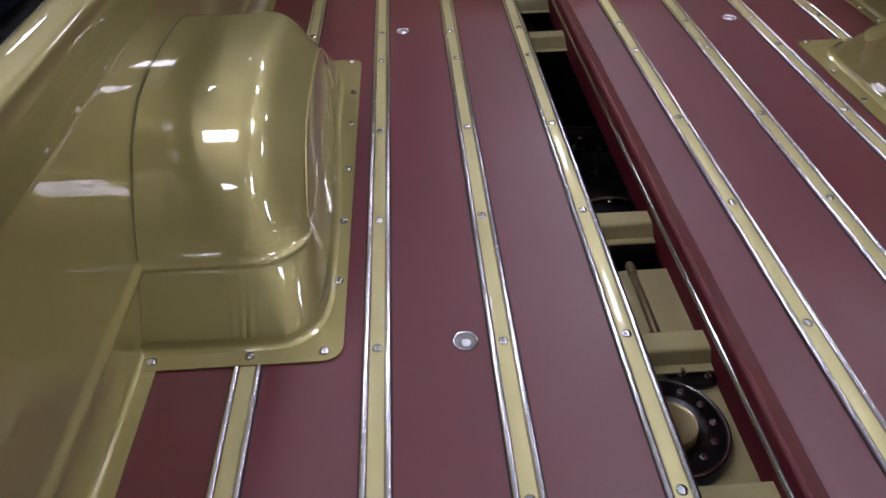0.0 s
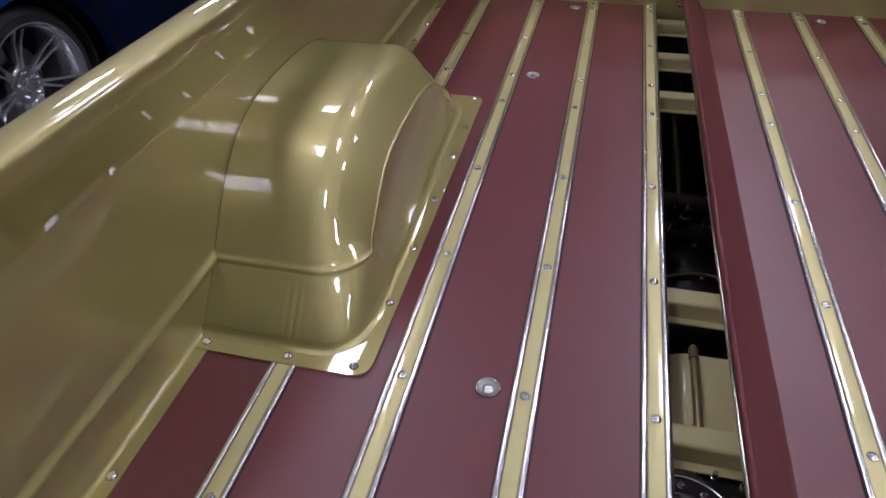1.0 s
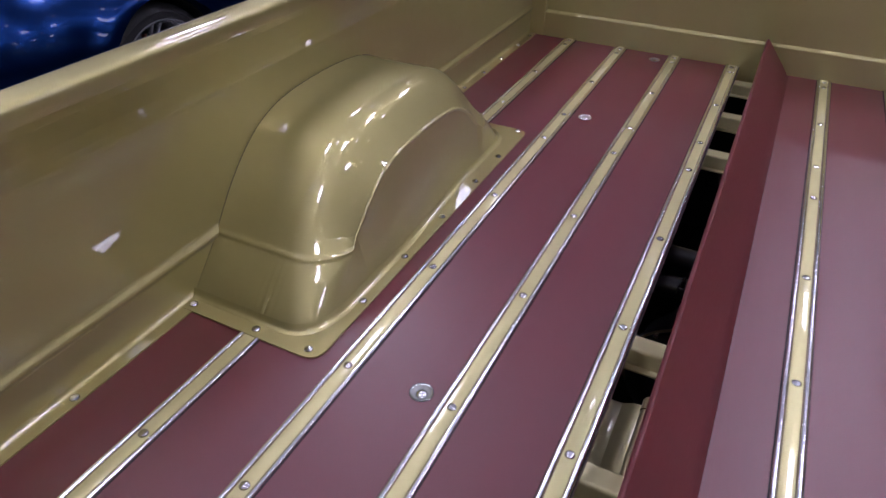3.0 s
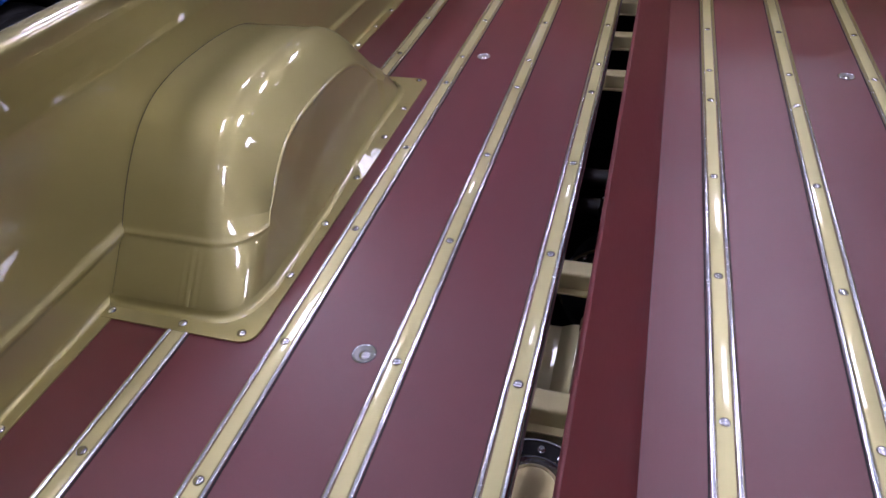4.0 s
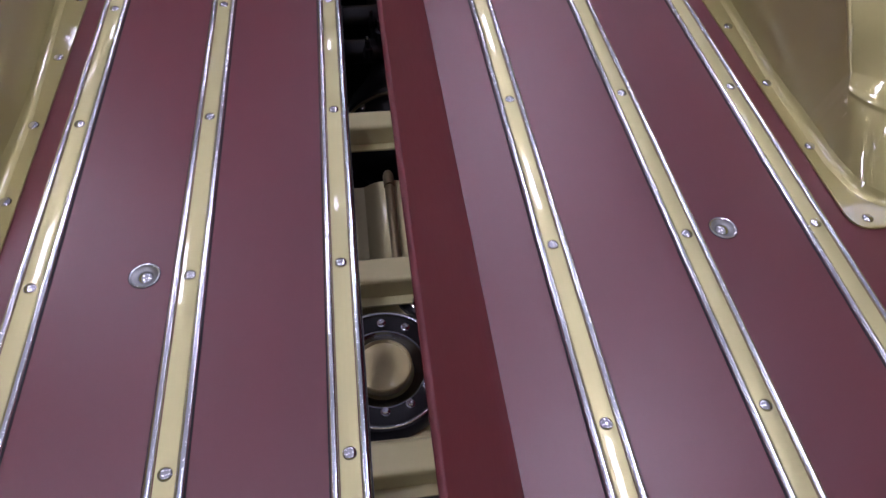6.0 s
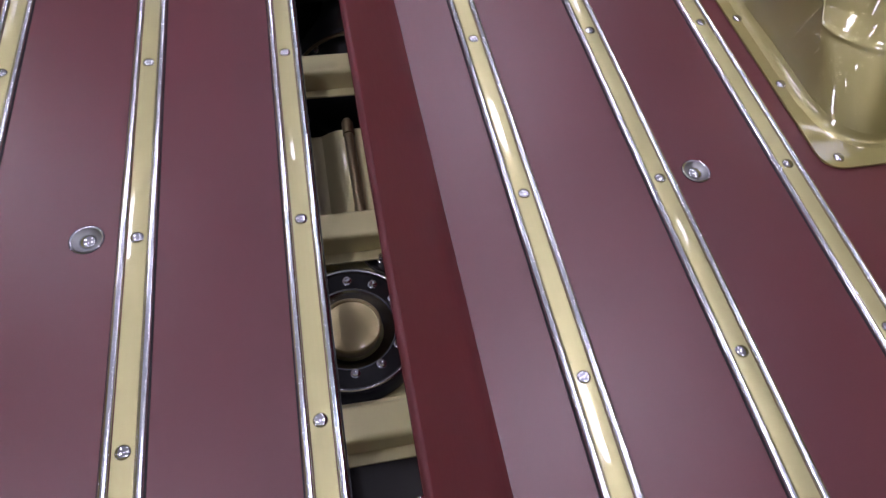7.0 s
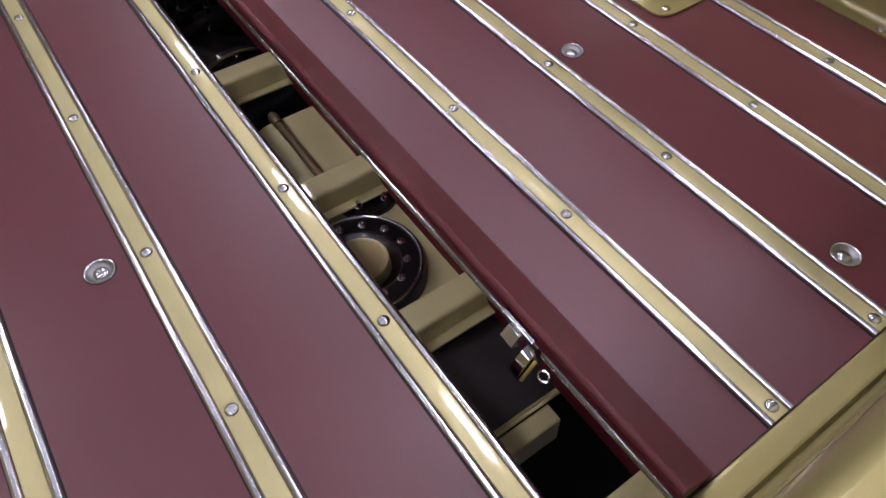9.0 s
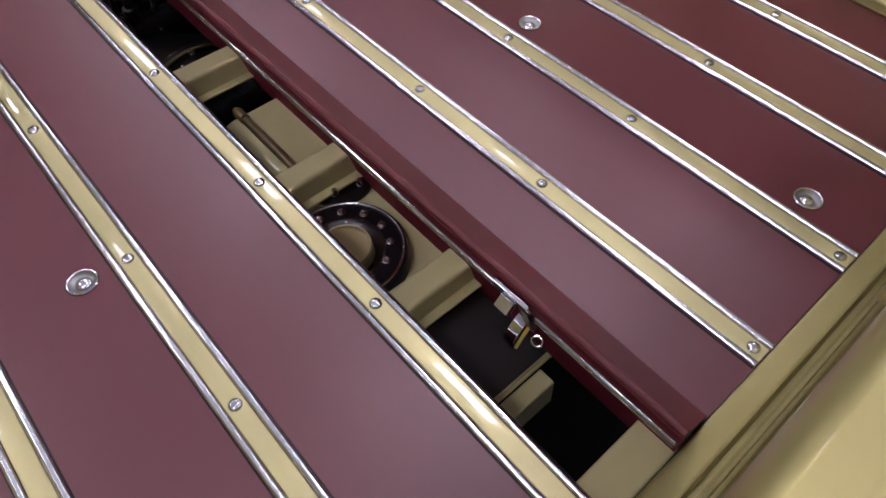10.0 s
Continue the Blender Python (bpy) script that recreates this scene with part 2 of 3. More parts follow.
# ---- walls of the bed ----
def bed_side(name, sign):
    prof = [(-0.864, 0.0035), (-0.886, 0.0035), (-0.8915, 0.007), (-0.8935, 0.014), (-0.8940, 0.080), (-0.8925, 0.086), (-0.8885, 0.090), (-0.8870, 0.095),
            (-0.8885, 0.100), (-0.8935, 0.104), (-0.8950, 0.112), (-0.8965, 0.22), (-0.8965, 0.346), (-0.8974, 0.350), (-0.8963, 0.354), (-0.8930, 0.366), (-0.8840, 0.390),
            (-0.8735, 0.414), (-0.8650, 0.432), (-0.8595, 0.446), (-0.8575, 0.456), (-0.8571, 0.4655), (-0.8580, 0.4700), (-0.8602, 0.4731), (-0.8638, 0.4749), (-0.8700, 0.4761), (-0.8770, 0.4768),
            (-0.8870, 0.4773), (-0.8970, 0.4773), (-0.9070, 0.4765), (-0.9160, 0.4745), (-0.9240, 0.4704), (-0.9305, 0.4630), (-0.9370, 0.450), (-0.945, 0.42), (-0.99, 0.20), (-0.985, -0.05), (-0.95, -0.25), (-0.93, -0.25), (-0.935, -0.05), (-0.91, 0.0), (-0.864, 0.0008)]
    ob = mesh_object(name, *prism(held([(-sign * x, z) for x, z in prof]), -0.095, FRONT + 0.06), GOLD, smooth=45)
    tagged(ob, "gold lacquered pickup bed side with rolled top rail and pressed bead", "bed side", kind="structure")
    return ob


wall_left = bed_side("wall_left", -1)
wall_right = bed_side("wall_right", 1)

# front panel: proud foot, raised bead with rounded corners, plain upper field
foot = [(FRONT, -0.06), (FRONT, 0.078), (FRONT - 0.0012, 0.0835), (FRONT - 0.0016, 0.0865), (FRONT - 0.0004, 0.0895), (FRONT + 0.004, 0.0925), (FRONT + 0.009, 0.096),
        (FRONT + 0.016, 0.43), (FRONT + 0.010, 0.445), (FRONT + 0.010, 0.465), (FRONT + 0.030, 0.474), (FRONT + 0.052, 0.466), (FRONT + 0.056, -0.06)]
wall_front = mesh_object("wall_front", *prism(held(foot), -WALL_X - 0.004, WALL_X + 0.004, "x"), GOLD, smooth=35)
tagged(wall_front, "gold lacquered bed front panel with a horizontal pressed bead", "front panel", kind="structure")
for s in (-1, 1):
    post = mesh_object("corner_trim", *prism(rounded([(s * 0.835, FRONT - 0.002), (s * 0.896, FRONT - 0.002), (s * 0.896, FRONT + 0.02), (s * 0.835, FRONT + 0.02)], 0.006), 0.0, 0.46, "z"), GOLD)
    tagged(post, "narrow gold upright beside the bed front panel", "trim", kind="structure")

# ---- tailgate, shut ----
tailgate = empty("tailgate", (0, -0.03, 0))
tagged(tailgate, "gold lacquered tailgate, shut, with a rounded top edge", "tailgate")
tg = [(-0.030, -0.02), (-0.031, 0.03), (-0.034, 0.045), (-0.035, 0.375), (-0.031, 0.392), (-0.022, 0.408), (-0.016, 0.425), (-0.0155, 0.438), (-0.019, 0.449), (-0.027, 0.456),
      (-0.045, 0.460), (-0.066, 0.458), (-0.082, 0.450), (-0.090, 0.432), (-0.092, 0.30), (-0.092, -0.12), (-0.04, -0.12)]
mesh_object("panel", *prism(held([(y + 0.03, z) for y, z in tg]), -0.862, 0.862, "x"), GOLD, tailgate, smooth=35)
for s in (-1, 1):
    for x in (0.28, 0.66):
        r = mesh_object("rib", *prism(rounded([(s * x - 0.05, 0.003), (s * x + 0.05, 0.003), (s * x + 0.05, -0.018), (s * x - 0.05, -0.018)], 0.006), 0.085, 0.36, "z"), GOLD, tailgate)

sill = empty("rear_sill", (0, REAR, 0))
tagged(sill, "gold lacquered sill across the open end of the board floor", "sill")
sp = [(REAR - 0.001, -0.030), (REAR - 0.001, 0.0020), (REAR - 0.002, 0.0040), (REAR - 0.0045, 0.0050), (REAR - 0.0280, 0.0052), (REAR - 0.0310, 0.0040), (REAR - 0.0325, 0.0005), (REAR - 0.0335, -0.010),
      (REAR - 0.036, -0.014), (REAR - 0.060, -0.016), (REAR - 0.060, -0.080), (REAR - 0.010, -0.080), (REAR - 0.010, -0.030)]
o = mesh_object("lip", *prism(held([(y - REAR, z) for y, z in sp]), -0.862, 0.862, "x"), GOLD, sill, smooth=35)
o = mesh_object("shelf", *prism(rounded([(0.0, -0.034), (0.052, -0.034), (0.052, -0.10), (0.0, -0.10)], 0.004), -0.84, 0.84, "x"), GOLD_FRAME, sill)

# ---- crossmembers under the boards ----
def crossmember():
    base = empty("crossmember")
    tagged(base, "gold painted hat-section crossmember below the boards", "crossmember", "crossmembers")
    hat = rounded([(-0.0205, 0), (0.0205, 0), (0.0228, -0.036), (0.0198, -0.036), (0.0175, -0.004), (-0.0175, -0.004), (-0.0198, -0.036), (-0.0228, -0.036)],
                  [0.006, 0.006, 0.001, 0.001, 0.002, 0.002, 0.001, 0.001], 3)
    mesh_object("channel", *prism(hat, -0.84, 0.84, "x"), GOLD_FRAME, base, smooth=35)
    for d in (-1, 1):
        mesh_object("lower_lip", *prism(rounded([(d * 0.0200, -0.0402), (d * 0.0365, -0.0402), (d * 0.0365, -0.0365), (d * 0.0200, -0.0365)], 0.001, 2), -0.84, 0.84, "x"), GOLD_FRAME, base)
    return base


cm = crossmember()
cm.location = (0, 0.363, -BOARD - 0.001)
for y in (0.629, 0.940, 1.788, 2.068, 2.365):
    copy_thing(cm, pose(0, y, -BOARD - 0.001))

# ---- fuel tank and what is seen of the underbody ----
TANK_Z = -0.088
tank = empty("fuel_tank", (-0.09, 0.6, TANK_Z - 0.16))
tagged(tank, "gold painted fuel tank with a black bolted filler flange", "fuel tank")
def tpart(name, geo, mat, parent=tank, label="", smooth=35):
    ob = mesh_object(name, [(v[0] + 0.09, v[1] - 0.6, v[2] - TANK_Z + 0.16) for v in geo[0]] if parent is tank else geo[0], geo[1], mat, parent, label, smooth)
    return ob
tpart("shell", prism(rounded([(0.402, TANK_Z - 0.16), (0.402, TANK_Z), (0.842, TANK_Z), (0.842, TANK_Z - 0.16)], 0.008), -0.42, 0.30, "x"), GOLD_FRAME)
tpart("raised_panel", prism(rounded([(-0.110, TANK_Z - 0.002), (-0.086, TANK_Z + 0.0115), (0.28, TANK_Z + 0.0115), (0.28, TANK_Z - 0.002)], [0.0, 0.012, 0.004, 0.0], 5), 0.664, 0.838), GOLD_FRAME)
FC = Vector((-0.100, 0.495, 0))
ring = tpart("filler_flange", lathe([(0.091, TANK_Z), (0.091, TANK_Z + 0.012), (0.0865, TANK_Z + 0.0225), (0.0800, TANK_Z + 0.024), (0.0785, TANK_Z + 0.0225), (0.0560, TANK_Z + 0.0225)], 56, FC), BLACK)
tpart("rim_ring", lathe([(0.0830, TANK_Z + 0.0232), (0.0838, TANK_Z + 0.0246), (0.0825, TANK_Z + 0.0256), (0.0808, TANK_Z + 0.0250), (0.0806, TANK_Z + 0.0235)], 56, FC, loop=True), EDGE, label="thin bright ring round the black flange")
tpart("neck", lathe([(0.0560, TANK_Z + 0.0224), (0.0540, TANK_Z + 0.0222), (0.0440, TANK_Z + 0.0130), (0.0400, TANK_Z + 0.0120)], 48, FC), STEEL, label="polished bevelled collar below the filler cap")
tpart("filler_cap", lathe([(0.0365, TANK_Z + 0.015), (0.0380, TANK_Z + 0.029), (0.0376, TANK_Z + 0.031), (0.0360, TANK_Z + 0.0322), (0.0343, TANK_Z + 0.0312), (0.0338, TANK_Z + 0.0280), (0.0328, TANK_Z + 0.0276), (0.0, TANK_Z + 0.0280)], 40, FC), CAPGOLD, label="gold screw cap with a raised rim")
def bolt_geo(r, h):
    return lathe([(r * 1.35, 0.0), (r * 1.35, h * 0.25), (r, h * 0.3), (r, h * 0.85), (r * 0.8, h), (r * 0.45, h), (r * 0.4, h * 0.75), (0.0, h * 0.7)], 12)
b0 = None
for k in range(12):
    a = radians(30 * k - 2)
    at = (FC.x + 0.064 * math.cos(a) + 0.09, FC.y + 0.003 + 0.064 * math.sin(a) - 0.6, 0.0225 + 0.16)
    if b0 is None:
        b0 = mesh_object("flange_bolt", *bolt_geo(0.0045, 0.0065), EDGE, tank, "bright socket-head bolt")
        b0.location = at
    else:
        share(b0, tank, at)
SC = Vector((-0.020, 0.626, 0))
tpart("sender_plate", lathe([(0.056, TANK_Z), (0.056, TANK_Z + 0.008), (0.054, TANK_Z + 0.010), (0.0, TANK_Z + 0.010)], 36, SC), BLACK)
for k in range(6):
    a = radians(60 * k + 48)
    o = share(b0, tank, (SC.x + 0.042 * math.cos(a) + 0.09, SC.y + 0.042 * math.sin(a) - 0.6, 0.010 + 0.16), name="sender_bolt")
    o.scale = (1, 1, 2.2)

prop = empty("prop_rod", (-0.066, 0.76, -0.08))
tagged(prop, "slim dull bronze gas prop rod above the tank", "prop rod")
mesh_object("tube", *lathe([(0.0, -0.10), (0.0075, -0.10), (0.0075, 0.055), (0.0066, 0.058), (0.0, 0.058)], 16, (0, 0, 0.012), "y"), DULLGOLD, prop)
mesh_object("tip", *lathe([(0.0, 0.0585), (0.0088, 0.0585), (0.0088, 0.082), (0.006, 0.0885), (0.0, 0.090)], 16, (0, 0, 0.012), "y"), DULLGOLD, prop, "paler rounded tip")
mesh_object("foot", *box(-0.008, 0.008, -0.10, -0.075, -0.008, 0.008), DULLGOLD, prop)

axle = empty("rear_axle", (0.03, 1.19, -0.54))
tagged(axle, "gloss black rear axle and differential seen through the opening", "axle")
az = 0.27
mesh_object("axle_tube", *lathe([(0.0, -0.62), (0.045, -0.62), (0.045, 0.62), (0.0, 0.62)], 20, (0, 0, az - 0.02), "x"), BLACK, axle)
mesh_object("differential", *lathe([(0.0, -0.13), (0.07, -0.125), (0.115, -0.09), (0.12, -0.05), (0.13, -0.045), (0.13, -0.03), (0.12, -0.025), (0.11, 0.04), (0.07, 0.12), (0.05, 0.20), (0.0, 0.20)], 32, (-0.05, 0, az), "y"), BLACK, axle)
mesh_object("cover_ring", *lathe([(0.1275, -0.0505), (0.1300, -0.0520), (0.1325, -0.0500), (0.1310, -0.0440), (0.1275, -0.0440)], 48, (-0.05, 0, az), "y", True), DULLGOLD, axle, "thin edge of the differential cover")
mesh_object("cover_bead", *lathe([(0.1040, -0.0830), (0.1060, -0.0855), (0.1085, -0.0840), (0.1075, -0.0790), (0.1040, -0.0790)], 48, (-0.05, 0, az), "y", True), STEEL, axle, "narrow bright bead on the cover")
mesh_object("joint_yoke", *lathe([(0.0, 0.92), (0.05, 0.925), (0.062, 0.945), (0.062, 0.985), (0.048, 1.00), (0.042, 1.04), (0.0, 1.04)], 28, (-0.05, 0, az), "y"), BLACK, axle)
for k in range(9):
    a = radians(40 * k + 8)
    o = mesh_object("cover_bolt", *placed(bolt_geo(0.006, 0.012), Matrix.Rotation(radians(90), 4, "X")), CHROME, axle) if k == 0 else share(o, axle, (0, 0, 0))
    o.location = (-0.05 + 0.121 * math.cos(a), -0.046, az + 0.121 * math.sin(a))
mesh_object("pinion_shaft", *lathe([(0.0, 0.18), (0.04, 0.18), (0.04, 1.2), (0.0, 1.2)], 20, (-0.05, 0, az), "y"), BLACK, axle)
for (x, y, z, r, h) in ((-0.105, 0.10, 0.11, 0.010, 0.04), (-0.07, 0.17, 0.10, 0.016, 0.05), (-0.03, 0.13, 0.12, 0.008, 0.03), (-0.09, 0.21, 0.11, 0.007, 0.03), (-0.055, 0.05, 0.128, 0.006, 0.012)):
    fit_ = mesh_object("brake_fitting", *lathe([(0.0, 0), (r, 0), (r, h * 0.5), (r * 0.6, h * 0.55), (r * 0.6, h), (0.0, h)], 12, (x, y, az + z)), BLACK, axle)
    mesh_object("nipple", *lathe([(r * 0.45, h), (r * 0.45, h + 0.004), (r * 0.25, h + 0.008), (0.0, h + 0.008)], 10, (x, y, az + z)), STEEL, fit_, "bright bleed nipple")
frame_x = empty("frame_crossmember", (0, 1.46, -0.20))
tagged(frame_x, "gloss black chassis crossmember below the boards", "chassis")
for nm, y, z, r in (("upper_tube", 0.0, 0.024, 0.027), ("lower_tube", -0.09, -0.004, 0.027)):
    mesh_object(nm, *lathe([(0.0, -0.42), (r, -0.42), (r, 0.42), (0.0, 0.42)], 24, (0, y, z), "x"), BLACK, frame_x)
for s in (-1, 1):
    rail = mesh_object("chassis_rail", *prism(rounded([(s * 0.42, -0.30), (s * 0.48, -0.30), (s * 0.48, -0.13), (s * 0.42, -0.13)], 0.006), 0.0, 2.4), BLACK)
    tagged(rail, "gloss black chassis rail below the bed", "chassis", "chassis rails")
skid = mesh_object("splash_sheet", *prism(rounded([(0.2155, -0.133), (0.337, -0.106), (0.337, -0.100), (0.2155, -0.128)], 0.001), -0.40, 0.40, "x"), SATINBLACK)
tagged(skid, "gloss black sheet panel behind the fuel tank", "panel")
brk = empty("rear_bracket", (-0.12, 0.165, -0.19))
tagged(brk, "gold painted bracket with a rolled edge under the floor", "bracket")
mesh_object("web", *prism(rounded([(0.010, 0.0), (0.040, 0.0), (0.040, 0.058), (0.014, 0.058)], 0.003), -0.20, 0.120, "x"), GOLD_FRAME, brk)
mesh_object("rolled_edge", *lathe([(0.0, -0.20), (0.0028, -0.20), (0.0028, 0.165), (0.0, 0.165)], 12, (0, 0.0430, 0.064), "x"), GOLD_FRAME, brk)
mesh_object("sheet_edge", *prism(rounded([(0.0465, 0.058), (0.0495, 0.058), (0.0495, 0.064), (0.0465, 0.064)], 0.001), -0.20, 0.165, "x"), GOLD_FRAME, brk)
# added black sheet on the ground: stands in for the shade under the truck
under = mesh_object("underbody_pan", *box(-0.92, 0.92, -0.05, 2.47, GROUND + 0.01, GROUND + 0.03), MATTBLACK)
tagged(under, "added black sheet on the ground for the shade below the chassis", "underbody", kind="structure")

# added black panel: hides the lit floor ahead, as shade under a cab would
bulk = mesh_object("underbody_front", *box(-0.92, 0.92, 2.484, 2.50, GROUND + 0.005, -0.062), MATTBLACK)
tagged(bulk, "added black panel for the shade below the bed front", "underbody", kind="structure")

# ---- raised centre lid ----
lid = empty("centre_lid", (0.02, 1.2, 0.0))
tagged(lid, "maroon hinged centre board, propped open along the gap", "floor lid")
def lidpart(name, geo, mat, label="", smooth=50, parent=lid):
    return mesh_object(name, [(v[0] - 0.02, v[1] - 1.2, v[2]) for v in geo[0]], geo[1], mat, parent, label, smooth)
LIP = Vector((-0.0625, 0.1165))
KNEE = Vector((-0.0490, 0.0726))
def on_face(z, out=0.0):
    return (KNEE.x + 0.442 * (KNEE.y - z) - out, z)
section = rounded([(-0.0555, 0.1215), tuple(LIP), tuple(KNEE), on_face(0.002), (0.0355, 0.0016), (0.0350, 0.0030), (0.0215, 0.0260)], [0.0040, 0.0035, 0.0, 0.001, 0.0, 0.0, 0.020], 6)
lidpart("board", prism(section, REAR + 0.002, 2.383), MAROON_LID)
lower = on_face(0.002)
lidpart("edge_face", prism([(LIP.x + 0.0004, LIP.y - 0.0035), (KNEE.x - 0.0007, KNEE.y), (lower[0] - 0.0007, 0.0022), (lower[0] + 0.002, 0.0022), (KNEE.x + 0.002, KNEE.y), (LIP.x + 0.003, LIP.y - 0.004)], REAR + 0.0015, 2.3835), MAROON_EDGE, "flat maroon edge below the lip", 20)
sx, sz = KNEE.x + 0.0015, KNEE.y
trim = [(sx + 0.003, sz - 0.0052), (sx - 0.0030, sz - 0.0052), (sx - 0.0056, sz - 0.0042), (sx - 0.0064, sz - 0.0022), (sx - 0.0056, sz - 0.0006), (sx - 0.0028, sz),
        (sx - 0.0056, sz + 0.0006), (sx - 0.0064, sz + 0.0024), (sx - 0.0052, sz + 0.0046), (sx - 0.0016, sz + 0.0060), (sx + 0.004, sz + 0.0060)]
lidpart("edge_trim", prism(trim, REAR + 0.004, 0.196), TRIMSTEEL, "polished metal trim with two rolled lines")
lidpart("edge_trim", prism(trim, 0.2485, 2.37), TRIMSTEEL, "polished metal trim with two rolled lines")
latch = lidpart("latch_plate", prism(rounded([(-0.0565, 0.104), (-0.0640, 0.1085), (-0.0675, 0.1060), (-0.0655, 0.0950), (-0.0600, 0.0850), (-0.0540, 0.0860)], 0.0012), 0.199, 0.2465), CHROME, "polished latch plate")
lidpart("latch_block", prism(rounded([(-0.0785, 0.0860), (-0.0680, 0.0985), (-0.0640, 0.0960), (-0.0630, 0.0860), (-0.0690, 0.0770)], 0.0008), 0.2155, 0.2335), ALLOY, "square polished latch block")
lidpart("latch_stem", prism(rounded([(-0.0600, 0.088), (-0.0520, 0.090), (-0.0300, 0.022), (-0.0380, 0.016)], 0.002), 0.204, 0.216), BLACK, "black latch stem")
hook = [(-0.0365, 0.0310), (-0.0420, 0.0290), (-0.0500, 0.0220), (-0.0560, 0.0120), (-0.0590, 0.0020), (-0.0600, -0.0060), (-0.0565, -0.0040), (-0.0500, 0.0030), (-0.0420, 0.0120), (-0.0350, 0.0240)]
lidpart("latch_tongue", prism(hook, 0.214, 0.228), CHROME, "curved chrome catch tongue")
lidpart("latch_tag", prism(rounded([(-0.0590, -0.0040), (-0.0555, -0.0060), (-0.0330, 0.0270), (-0.0365, 0.0300)], 0.001), 0.2085, 0.2120), BRASS, "small brass-yellow plate")
R0, r0 = 0.0070, 0.0016
rv, rf = [], []
for i in range(20):
    a = 2 * math.pi * i / 20
    for j in range(6):
        b_ = 2 * math.pi * j / 6
        rr = R0 + r0 * math.cos(b_)
        rv.append((-0.036 + rr * math.cos(a) * 0.8, 0.197 + rr * math.sin(a), 0.002 + r0 * math.sin(b_) + 0.3 * rr * math.cos(a)))
for i in range(20):
    for j in range(6):
        rf.append([i * 6 + j, ((i + 1) % 20) * 6 + j, ((i + 1) % 20) * 6 + (j + 1) % 6, i * 6 + (j + 1) % 6])
lidpart("latch_ring", (rv, rf), CHROME, "bright pull ring")
lk = lidpart("front_catch", lathe([(0.0, -0.02), (0.012, -0.018), (0.014, 0.0), (0.010, 0.02), (0.0, 0.022)], 16, (-0.052, 2.33, 0.049), "y"), CHROME, "round chrome catch at the front end")

apron = mesh_object("lid_apron", *prism([on_face(-0.002, -0.003), (0.0105, -0.100), (0.030, -0.100), (0.030, -0.032), (0.020, -0.002)], REAR + 0.002, 2.40), MAROON_EDGE, smooth=0)
tagged(apron, "maroon board edge below the centre lid", "floor trim", kind="structure")

# ---- wheel tubs ----
ARCH = [(0.640, 0.004), (0.664, 0.030), (0.694, 0.062), (0.722, 0.091), (0.727, 0.098), (0.752, 0.132), (0.785, 0.172), (0.822, 0.209), (0.862, 0.241), (0.905, 0.264), (0.955, 0.279), (1.02, 0.2865), (1.10, 0.289)]


def arch_points():
    """The tub's outline on the bed side, as (y, z), from the rear foot over the top to the front foot."""
    back = [(2 * 1.10 - y, z) for y, z in reversed(ARCH[:-1])]
    pts = ARCH + back
    dense = []
    for (a, b), (c, d) in zip(pts, pts[1:]):
        for k in range(12):
            dense.append((a + (c - a) * k / 12, b + (d - b) * k / 12))
    dense.append(pts[-1])
    for _ in range(40):
        dense = [dense[0]] + [((p[0] + 2 * q[0] + r[0]) / 4, (p[1] + 2 * q[1] + r[1]) / 4) for p, q, r in zip(dense, dense[1:], dense[2:])] + [dense[-1]]
    return dense


